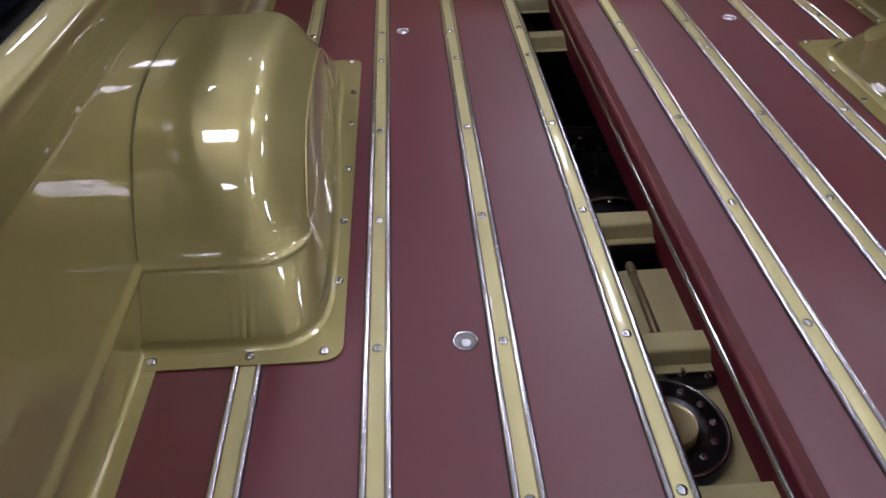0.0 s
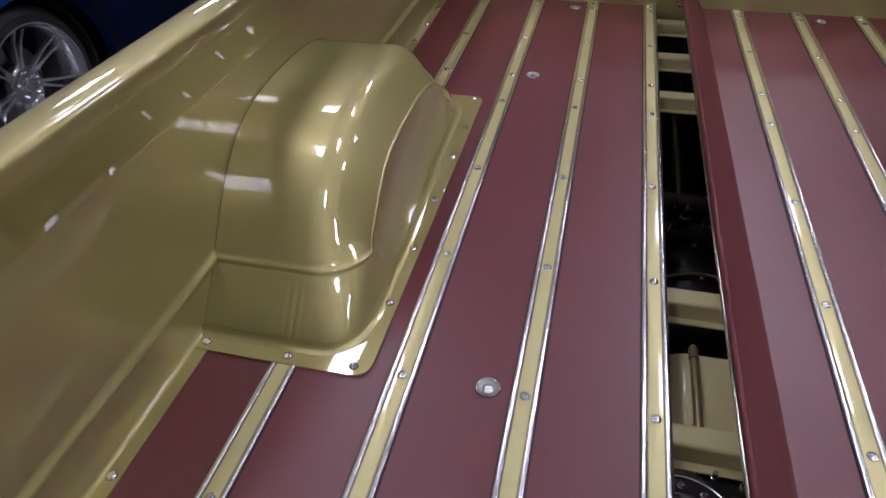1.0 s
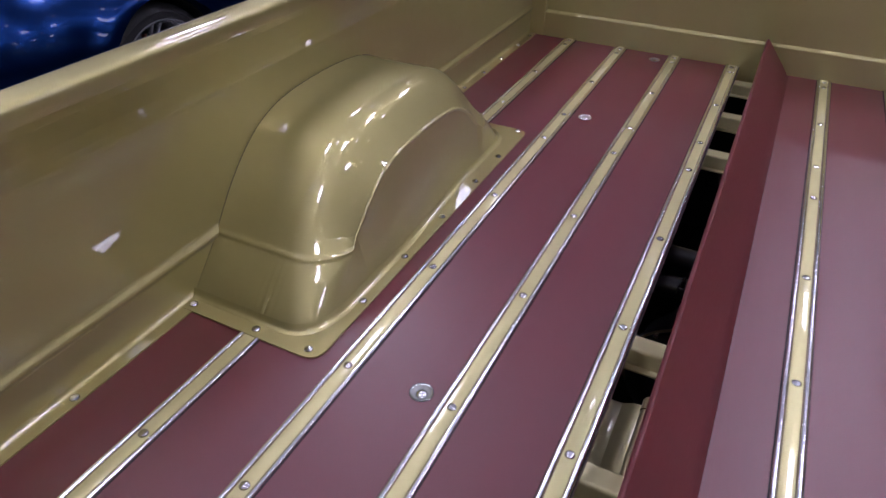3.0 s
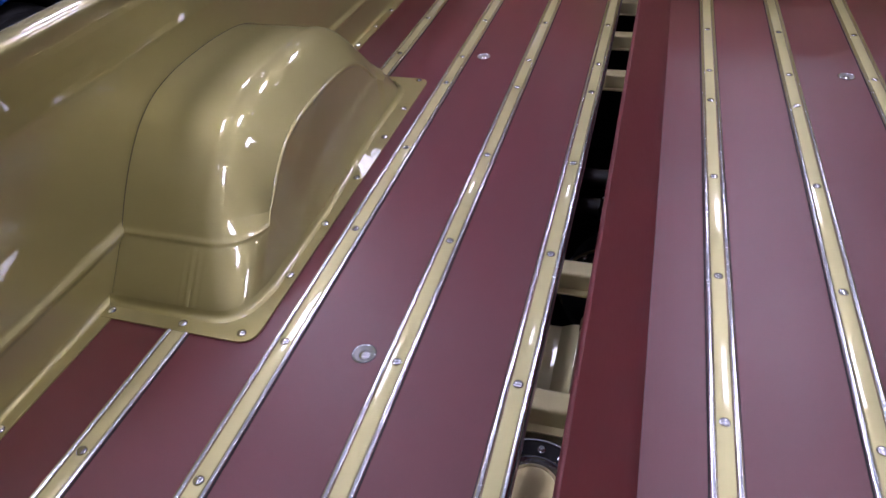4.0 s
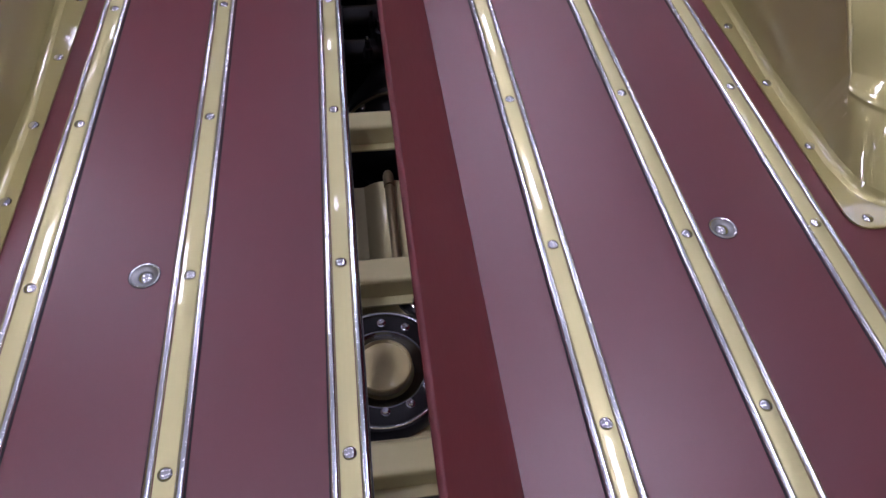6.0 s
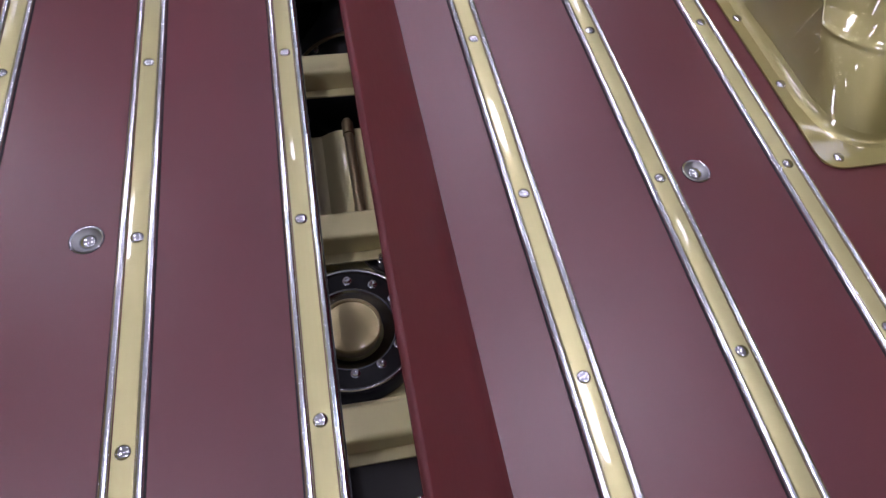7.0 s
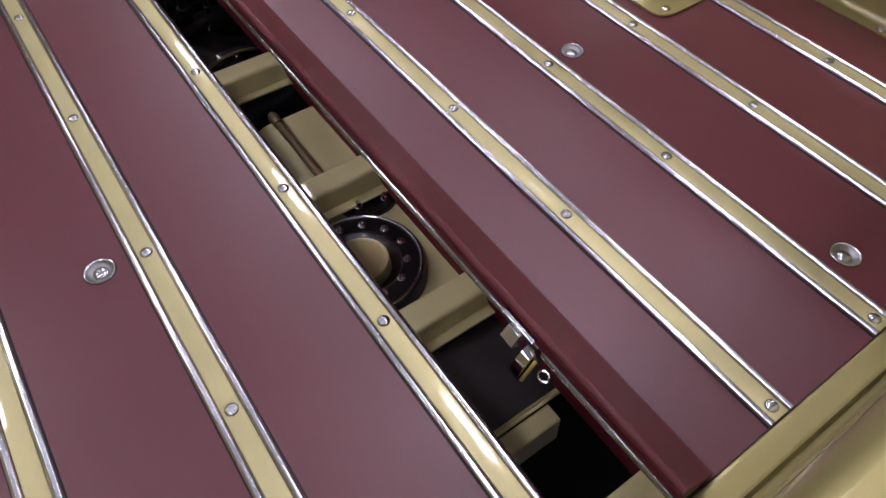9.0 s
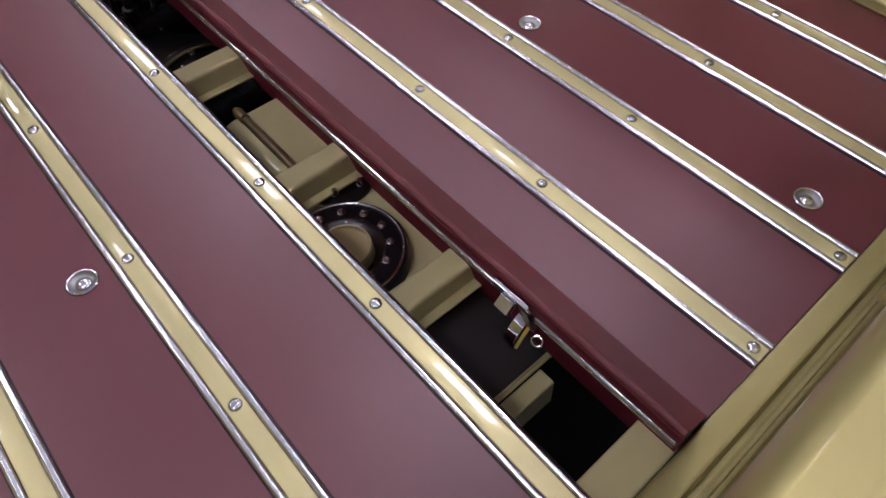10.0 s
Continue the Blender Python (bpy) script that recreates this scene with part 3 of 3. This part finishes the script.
def wheel_tub(sign):
    """Rounded sheet-metal wheel tub with a flat screwed flange."""
    base = empty("wheel_tub", (sign * 0.75, 1.10, 0.0))
    tagged(base, "gold lacquered wheel tub with rounded shoulders and a screwed flange", "wheel tub", "wheel tubs")
    pts = arch_points()
    n = len(pts)
    verts, faces, rows = [], [], []
    for i, (y, z) in enumerate(pts):
        p, q = pts[max(i - 1, 0)], pts[min(i + 1, n - 1)]
        t = Vector((q[0] - p[0], q[1] - p[1])).normalized()
        inn = Vector((t.y, -t.x))
        w = min(1.0, max(0.0, (z - 0.065) / 0.135))
        w = w * w * (3 - 2 * w)
        ws = min(1.0, max(0.0, (z - 0.05) / 0.19))
        ws = ws * ws * (3 - 2 * ws)
        side = 1 if y < 1.10 else -1
        inn = (inn * w + Vector((side, 0.0)) * (1 - w)).normalized()
        depth = 0.078
        cz = min(1.0, max(0.0, (z - 0.02) / 0.10))
        rx = 0.062 + 0.026 * cz
        row = []
        crease = 0.0022 * math.exp(-((z - 0.097) / 0.0046) ** 2)
        shift = 0.019 * min(1.0, max(0.0, (y + inn.x * depth - 0.95) / 0.32))
        xs = max(0.619 + 0.023 * min(1.0, z / 0.13), 0.6165 + shift)
        foot = max(0.0, 1.0 - z / 0.095) if side > 0 else 0.0
        for x in [0.896, 0.85, 0.80, 0.775] + [0.775 - 0.0045 * k for k in range(1, int((0.775 - xs - rx - 0.004) / 0.0045) + 1)][:14]:
            wave = 0.0021 * min(1.0, foot * 1.6) * math.exp(-((x - 0.737) / 0.016) ** 2) * math.sin((x - 0.737) * 480)
            row.append((x, y - inn.x * (crease + wave), z - inn.y * (crease + wave)))
        while len(row) < 18:
            row.append(row[-1])
        for k in range(0, 19):
            f = k / 18
            a = f * math.pi / 2
            px = (1 - f) * ws + (1 - math.sin(a)) * (1 - ws)
            chamfer = (f * f / 1.04 if f < 0.52 else f - 0.26) / 0.74
            pd = chamfer * ws + (1 - math.cos(a)) * (1 - ws)
            o = Vector((y, z)) + inn * (depth * pd) - inn * crease * (1 - f * w)
            row.append((xs + rx * px - crease * (1 - w) * f, o.x, max(o.y, 0.004)))
        last = row[-1]
        edge = 0.0052 * max(w, min(1.0, max(0.0, 1 - abs(z - 0.099) / 0.012)) * 0.6)
        for deg in (80, 50, 20, -10, -40, -65):
            a = radians(deg)
            row.append((xs + edge * 0.3 - edge * math.cos(a), last[1] - inn.x * edge * math.sin(a), max(last[2] - inn.y * edge * math.sin(a), 0.004)))
        top = row[-1]
        fx = min(0.616 + shift, top[0])
        for k in range(1, 6):
            f = k / 5
            row.append((top[0] + (fx - top[0]) * f, top[1], top[2] * (1 - f) + 0.004 * f))
        rows.append(row)
    m = len(rows[0])
    for row in rows:
        verts += [(sign * x - sign * 0.75, y - 1.10, z) for x, y, z in row]
    for i in range(n - 1):
        for j in range(m - 1):
            faces.append([i * m + j, i * m + j + 1, (i + 1) * m + j + 1, (i + 1) * m + j])
    mesh_object("shell", verts, faces, GOLD, base, smooth=50)
    # flange with a rolled foot round the shell
    out = rounded([(0.8945, TUB_Y0), (0.585, TUB_Y0), (0.585, TUB_Y1), (0.8945, TUB_Y1)], [0.0, 0.035, 0.03, 0.0], 8)
    k = len(out)
    fl_v = [(sign * x - sign * 0.75, y - 1.10, z) for z in (0.0012, 0.0042) for x, y in out]
    fl_f = [[i, (i + 1) % k, k + (i + 1) % k, k + i] for i in range(k)] + [list(range(k)), list(range(k, 2 * k))]
    mesh_object("flange", fl_v, fl_f, GOLD, base, smooth=30)
    line = [(p[0], p[1]) for p in rows[0][:-6]] + [(r[-1][0], r[-1][1]) for r in rows] + [(p[0], p[1]) for p in reversed(rows[-1][:-6])]
    path = [line[0]]
    for p in line[1:]:
        if math.hypot(p[0] - path[-1][0], p[1] - path[-1][1]) > 0.006:
            path.append(p)
    for _ in range(2):
        path = [path[0]] + [((a[0] + 2 * b[0] + c[0]) / 4, (a[1] + 2 * b[1] + c[1]) / 4) for a, b, c in zip(path, path[1:], path[2:])] + [path[-1]]
    kk, fv = len(path), []
    for grow, z in ((-0.0030, 0.0180), (0.0002, 0.0130), (0.0028, 0.0088), (0.0065, 0.0060), (0.0110, 0.0046), (0.0125, 0.0038)):
        for i, (x, y) in enumerate(path):
            a, b = path[max(i - 1, 0)], path[min(i + 1, kk - 1)]
            t = Vector((b[0] - a[0], b[1] - a[1])).normalized()
            fv.append((sign * (x - t.y * grow) - sign * 0.75, y + t.x * grow - 1.10, z))
    ff = [[r * kk + i, r * kk + i + 1, (r + 1) * kk + i + 1, (r + 1) * kk + i] for r in range(5) for i in range(kk - 1)]
    mesh_object("rolled_foot", fv, ff, GOLD, base, smooth=60)
    # dark bead of sealer where the shell meets the bed side
    sv, sf = [], []
    for i, (y, z) in enumerate(pts):
        p, q = pts[max(i - 1, 0)], pts[min(i + 1, n - 1)]
        t = Vector((q[0] - p[0], q[1] - p[1])).normalized()
        inn = Vector((t.y, -t.x))
        for dx, dn in ((0.0, -0.0010), (-0.0011, -0.0004), (-0.0011, 0.001)):
            sv.append((sign * (0.8945 + dx) - sign * 0.75, y + inn.x * dn - 1.10, z + inn.y * dn))
    for i in range(n - 1):
        for j in range(2):
            sf.append([i * 3 + j, i * 3 + j + 1, (i + 1) * 3 + j + 1, (i + 1) * 3 + j])
    mesh_object("seam", sv, sf, SEALER, base, "dark brown sealed seam against the bed side")
    return base


# ---- screws ----
def screw_geo(r=0.0077, h=0.0039):
    return lathe([(r * 1.06, 0.0), (r * 1.06, 0.0006), (r, 0.0010)] + [(r * math.cos(radians(a)), 0.0010 + (h - 0.0010) * math.sin(radians(a))) for a in (15, 30, 45, 60, 75)] + [(0.0, h)], 20)


def screws(base, spots, at, z, name="screw", label="domed bright metal screw"):
    first = None
    for x, y in spots:
        if first is None:
            first = mesh_object(name, *screw_geo(), SCREW, base, label, 60)
            first.location = (x - at[0], y - at[1], z - at[2])
        else:
            share(first, base, (x - at[0], y - at[1], z - at[2]), (x * 37 + y * 91) % 3)


tub_spots = [(0.874, 0.618), (0.727, 0.618), (0.614, 0.620), (0.600, 0.772), (0.600, 0.930), (0.600, 1.100), (0.600, 1.278), (0.600, 1.423), (0.611, 1.588), (0.727, 1.585), (0.874, 1.585)]
for s in (-1, 1):
    tub = wheel_tub(s)
    screws(tub, [(s * x, y) for x, y in tub_spots], (s * 0.75, 1.10, 0.0), 0.0042)
    wall = wall_left if s < 0 else wall_right
    screws(wall, [(s * 0.877, y) for y in (0.08, 0.361, 1.70, 1.80, 1.95, 2.10, 2.26, 2.38)], (0, 0, 0), 0.0035)


# ---- strips over the board joints ----
def bed_strip(x, y0, y1, rows):
    base = empty("bed_strip", (x, (y0 + y1) / 2, 0.0))
    tagged(base, "gold lacquered bed strip with polished metal edges and domed screws", "bed strip", "bed strips")
    c = (y0 + y1) / 2
    mesh_object("channel", *prism(rounded([(-0.0112, 0.0004), (0.0112, 0.0004), (0.0112, 0.0027), (0.0060, 0.0031), (0.0, 0.00325), (-0.0060, 0.0031), (-0.0112, 0.0027)], 0.0006, 2), y0 - c, y1 - c), GOLD_STRIP, base)
    for s in (-1, 1):
        bead = [(0.0134, 0.0004), (0.0124, 0.0016), (0.0123, 0.0034), (0.0130, 0.0047), (0.0144, 0.0057), (0.0162, 0.0062), (0.0182, 0.0060), (0.0200, 0.0050), (0.0211, 0.0036), (0.0215, 0.0022), (0.0206, 0.0004)]
        mesh_object("edge_trim", *prism([(s * a, b) for a, b in bead], y0 - c, y1 - c), EDGE, base, "polished rounded metal edge", 60)
        # thin black strip painting in the shade line outside the bead
        mesh_object("edge_seal", *prism([(s * a, b) for a, b in ((0.0209, 0.0004), (0.0209, 0.0013), (0.0220, 0.0013), (0.0229, 0.0009), (0.0231, 0.0004))], y0 - c, y1 - c), RUBBER_AND_SHADE, base, "thin black seal along the metal edge", 0)
    screws(base, [(x, y) for y in rows if y0 < y < y1], (x, c, 0.0), 0.0030)
    return base


for s in (-1, 1):
    for x in STRIPS[:3]:
        bed_strip(s * x, REAR + 0.001, FRONT - 0.001, SCREW_ROWS + (2.352,))
    bed_strip(s * STRIPS[3], REAR + 0.001, TUB_Y0 - 0.001, (0.027, 0.361))
    bed_strip(s * STRIPS[3], TUB_Y1 + 0.001, FRONT - 0.001, (1.758, 2.043, 2.352, 2.402))

# ---- recessed board bolts ----
CUPS = [(sx_ * x, y) for sx_ in (-1, 1) for x, y in ((0.397, 0.105), (0.396, 0.627), (0.473, 1.773), (0.398, 2.357))]
CUP_R = 0.0188


def board_bolt():
    base = empty("board_bolt")
    tagged(base, "domed bolt in a polished round cup set into a board", "bolt", "board bolts")
    mesh_object("cup", *lathe([(CUP_R - 0.0016, 0.0008), (CUP_R - 0.0034, -0.0014), (CUP_R - 0.0062, -0.0030), (0.0092, -0.0040), (0.0, -0.0042)], 40), CUPSTEEL, base)
    mesh_object("rim", *lathe([(CUP_R + 0.0006, 0.0), (CUP_R + 0.0006, 0.0010), (CUP_R, 0.0016), (CUP_R - 0.0009, 0.0015), (CUP_R - 0.0016, 0.0009)], 40), EDGE, base, "thin polished rim")
    # thin black ring just outside the rim
    mesh_object("gasket", *lathe([(CUP_R + 0.0003, 0.0003), (CUP_R + 0.0004, 0.0008), (CUP_R + 0.0014, 0.0008), (CUP_R + 0.0018, 0.0003)], 40), RUBBER_AND_SHADE, base, "thin black line round the cup")
    mesh_object("bolt_head", *lathe([(0.0104, -0.0054), (0.0103, -0.0042), (0.0098, -0.0031), (0.0084, -0.0018), (0.0064, -0.0007), (0.0042, 0.0), (0.0020, 0.0004), (0.0, 0.0005)], 28), SCREW, base)
    return base


bb = board_bolt()
bb.location = (*CUPS[0], 0.0)
for x, y in CUPS[1:]:
    copy_thing(bb, pose(x, y, 0.0))

# ---- car beside the truck ----
def loft(sections):
    n = len(sections[0])
    verts = [v for s in sections for v in s]
    faces = [[i * n + j, i * n + (j + 1) % n, (i + 1) * n + (j + 1) % n, (i + 1) * n + j] for i in range(len(sections) - 1) for j in range(n)]
    faces += [list(range(n)), list(range((len(sections) - 1) * n, len(sections) * n))]
    return verts, faces


CAR_X, CAR_Y = -2.58, 2.125
WHEEL_Z, TYRE_R, RIM_R = 0.332, 0.332, 0.262


def blue_car():
    base = empty("blue_car", (CAR_X, CAR_Y, GROUND))
    tagged(base, "deep blue sports car with silver multi-spoke wheels, parked beside", "car")
    # flank as a grid of (y, z) with wheel openings; x is the depth from the wheel's face
    ys = [-1.1 + 0.02 * i for i in range(0, 236)]
    zs = [0.13 + 0.02 * j for j in range(0, 37)]
    def depth(y, z):
        d = 0.03 - 0.20 * max(0.0, (z - 0.62) / 0.25) ** 2 - 0.06 * max(0.0, (0.30 - z) / 0.18) ** 2
        d += 0.012 * math.exp(-((z - 0.58) / 0.05) ** 2)
        for wy in (0.0, 2.60):
            r = math.hypot(y - wy, z - WHEEL_Z)
            d += 0.022 * math.exp(-((r - 0.40) / 0.06) ** 2)
        d -= 0.55 * max(0.0, (-0.45 - y) / 0.65) ** 2.2 + 0.55 * max(0.0, (y - 3.0) / 0.6) ** 2.2
        return d
    idx, verts, faces = {}, [], []
    for i, y in enumerate(ys):
        for j, z in enumerate(zs):
            yy, zz = y, z
            for wy in (0.0, 2.60):
                r = math.hypot(y - wy, z - WHEEL_Z)
                if 0.345 < r < 0.395:
                    yy, zz = wy + (y - wy) / r * 0.372, WHEEL_Z + (z - WHEEL_Z) / r * 0.372
            idx[i, j] = len(verts)
            verts.append((depth(yy, zz), yy, zz))
    for i in range(len(ys) - 1):
        for j in range(len(zs) - 1):
            cy, cz_ = ys[i] + 0.01, zs[j] + 0.01
            if any(math.hypot(cy - wy, cz_ - WHEEL_Z) < 0.368 for wy in (0.0, 2.60)):
                continue
            faces.append([idx[i, j], idx[i + 1, j], idx[i + 1, j + 1], idx[i, j + 1]])
    mesh_object("flank", verts, faces, BLUE, base, smooth=60)
    secs = []
    for y, zt in ((-1.1, 0.66), (-0.9, 0.78), (-0.4, 0.86), (0.2, 0.90), (0.9, 0.93), (2.6, 0.93), (3.3, 0.84), (3.6, 0.70)):
        pinch = 0.55 * max(0.0, (-0.45 - y) / 0.65) ** 2.2 + 0.55 * max(0.0, (y - 3.0) / 0.6) ** 2.2
        x0 = -0.175 - pinch
        x1 = -1.65 + pinch
        secs.append([(x0, y, 0.84 if zt > 0.84 else zt - 0.01), (x0 - 0.06, y, zt), ((x0 + x1) / 2, y, zt + 0.05), (x1 + 0.06, y, zt), (x1, y, 0.84 if zt > 0.84 else zt - 0.01), (x1 + 0.05, y, 0.15), (x0 - 0.30, y, 0.15)])
    mesh_object("body", *loft(secs), BLUE, base, smooth=50)
    cab = []
    for y, zt, w in ((0.75, 0.93, 0.60), (1.35, 1.24, 0.50), (2.0, 1.27, 0.50), (2.9, 0.95, 0.58)):
        cab.append([(-0.90 + w + 0.1, y, 0.90), (-0.90 + w - 0.05, y, zt), (-0.90 - w + 0.05, y, zt), (-0.90 - w - 0.1, y, 0.90)])
    mesh_object("greenhouse", *loft(cab), DARKGLASS, base, smooth=50)
    m_ = mesh_object("door_mirror", *placed(lathe([(0.0, -0.05), (0.06, -0.045), (0.075, -0.01), (0.06, 0.05), (0.0, 0.07)], 20, (0, 0, 0), "y"), Matrix.Diagonal((1.2, 1.0, 0.8, 1))), ALLOY, base, "pale grey mirror shell")
    m_.location = (0.10, 0.91, 0.505)
    for wy in (0.0, 2.60):
        wheel = empty("wheel", (0.0, wy, WHEEL_Z))
        wheel.parent = base
        mesh_object("tyre", *lathe([(RIM_R, -0.24), (RIM_R + 0.03, -0.255), (TYRE_R - 0.02, -0.25), (TYRE_R, -0.22), (TYRE_R, -0.06), (TYRE_R - 0.015, -0.03), (RIM_R + 0.035, -0.012), (RIM_R + 0.004, -0.016), (RIM_R, -0.03)], 56, (0, 0, 0), "x", True), RUBBER_AND_SHADE, wheel)
        mesh_object("rim", *lathe([(RIM_R - 0.01, -0.24), (RIM_R - 0.030, -0.14), (RIM_R - 0.026, -0.05), (RIM_R - 0.014, -0.026), (RIM_R - 0.006, -0.016), (RIM_R + 0.003, -0.008), (RIM_R + 0.004, -0.02), (RIM_R, -0.24)], 56, (0, 0, 0), "x", True), ALLOY, wheel)
        mesh_object("rim_lip", *lathe([(RIM_R - 0.007, -0.015), (RIM_R - 0.002, -0.006), (RIM_R + 0.005, -0.006), (RIM_R + 0.006, -0.014)], 56, (0, 0, 0), "x", True), CHROME, wheel, "bright polished rim lip")
        mesh_object("brake_disc", *lathe([(0.0, -0.20), (0.175, -0.20), (0.175, -0.175), (0.08, -0.17), (0.0, -0.17)], 40, (0, 0, 0), "x"), STEEL, wheel)
        mesh_object("brake_caliper", *box(-0.185, -0.150, 0.045, 0.085, 0.075, 0.165, 0.012), REDPAINT, wheel, "red brake caliper")
        mesh_object("wheel_well", *lathe([(0.0, -0.30), (0.366, -0.30), (0.366, -0.02), (0.358, -0.02), (0.358, -0.29), (0.0, -0.29)], 48, (0, 0, 0), "x"), RUBBER_AND_SHADE, wheel)
        spoke = None
        for k in range(7):
            for off in (-0.10, 0.10):
                a = 2 * math.pi * k / 7
                if spoke is None:
                    sv = []
                    for r, w, x, dd in ((0.050, 0.020, -0.112, 0.0), (0.085, 0.0125, -0.104, 0.004), (0.13, 0.0085, -0.098, 0.012), (0.18, 0.0075, -0.086, 0.019), (0.215, 0.0080, -0.068, 0.022), (0.248, 0.012, -0.047, 0.020)):
                        sv.append([(x, dd - w, r), (x + 0.012, dd - w * 0.6, r), (x + 0.012, dd + w * 0.6, r), (x, dd + w, r), (x - 0.02, dd, r)])
                    spoke = mesh_object("spoke", *loft(sv), ALLOY, wheel, smooth=40)
                    so = spoke
                else:
                    so = new("spoke", spoke.data)
                    so.parent = wheel
                so.rotation_euler = (a + off, 0, 0)
        mesh_object("hub", *lathe([(0.0, -0.13), (0.085, -0.13), (0.084, -0.100), (0.074, -0.092), (0.034, -0.090), (0.030, -0.080), (0.026, -0.074), (0.0, -0.072)], 32, (0, 0, 0), "x"), ALLOY, wheel)
        nut = None
        for k in range(5):
            a = 2 * math.pi * k / 5 + 0.3
            if nut is None:
                nut = mesh_object("wheel_nut", *lathe([(0.0, -0.094), (0.011, -0.094), (0.011, -0.080), (0.007, -0.076), (0.0, -0.076)], 8, (0, 0, 0), "x"), CHROME, wheel)
                no = nut
            else:
                no = new("wheel_nut", nut.data)
                no.parent = wheel
            no.location = (0, 0.054 * math.cos(a), 0.054 * math.sin(a))
    return base


blue_car()

# ---- floor boards, last ----
floor = empty("floor", (0, REAR, -BOARD))
tagged(floor, "maroon satin painted board floor of a pickup bed", "floor", kind="structure")
EDGES_L = [(-0.8935, -0.728), (-0.726, -0.534), (-0.532, -0.339), (-0.337, -0.1218)]
EDGES_R = [(0.0245, 0.1435), (0.1455, 0.337), (0.339, 0.532), (0.534, 0.726), (0.728, 0.8935)]


def plank(x0, x1, y0, y1, holes):
    """A board with bevelled edges and round cup holes through its top."""
    verts, faces = [], []
    def quad(*p):
        k = len(verts)
        verts.extend(p)
        faces.append(list(range(k, k + len(p))))
    e = 0.0012
    quad((x0, y0, -BOARD), (x1, y0, -BOARD), (x1, y1, -BOARD), (x0, y1, -BOARD))
    quad((x0, y0, -BOARD), (x0, y1, -BOARD), (x0, y1, -e), (x0, y0, -e))
    quad((x1, y0, -BOARD), (x1, y0, -e), (x1, y1, -e), (x1, y1, -BOARD))
    quad((x0, y0, -e), (x0, y1, -e), (x0 + e, y1, 0), (x0 + e, y0, 0))
    quad((x1, y0, -e), (x1 - e, y0, 0), (x1 - e, y1, 0), (x1, y1, -e))
    for y in (y0, y1):
        quad((x0, y, -BOARD), (x0, y, -e), (x0 + e, y, 0), (x1 - e, y, 0), (x1, y, -e), (x1, y, -BOARD))
    cuts = sorted(h for h in holes if x0 < h[0] < x1)
    cuts.sort(key=lambda h: h[1])
    at, h_ = y0, 0.03
    a, b = x0 + e, x1 - e
    for hx, hy in cuts:
        quad((a, at, 0), (b, at, 0), (b, hy - h_, 0), (a, hy - h_, 0))
        quad((a, hy - h_, 0), (hx - h_, hy - h_, 0), (hx - h_, hy + h_, 0), (a, hy + h_, 0))
        quad((hx + h_, hy - h_, 0), (b, hy - h_, 0), (b, hy + h_, 0), (hx + h_, hy + h_, 0))
        seg = 32
        inner, outer = [], []
        for k in range(seg):
            t = 2 * math.pi * k / seg
            cx, cy = math.cos(t), math.sin(t)
            inner.append((hx + CUP_R * cx, hy + CUP_R * cy, 0))
            f = h_ / max(abs(cx), abs(cy))
            outer.append((hx + f * cx, hy + f * cy, 0))
        for k in range(seg):
            j = (k + 1) % seg
            quad(inner[k], inner[j], outer[j], outer[k])
            quad(inner[k], inner[j], (*inner[j][:2], -0.012), (*inner[k][:2], -0.012))
        at = hy + h_
    quad((a, at, 0), (b, at, 0), (b, y1, 0), (a, y1, 0))
    return [(v[0], v[1] - REAR, v[2] + BOARD) for v in verts], faces


for x0, x1 in EDGES_L + EDGES_R:
    mesh_object("plank", *plank(x0, x1, REAR, FRONT - 0.002, CUPS), MAROON, floor, smooth=0)
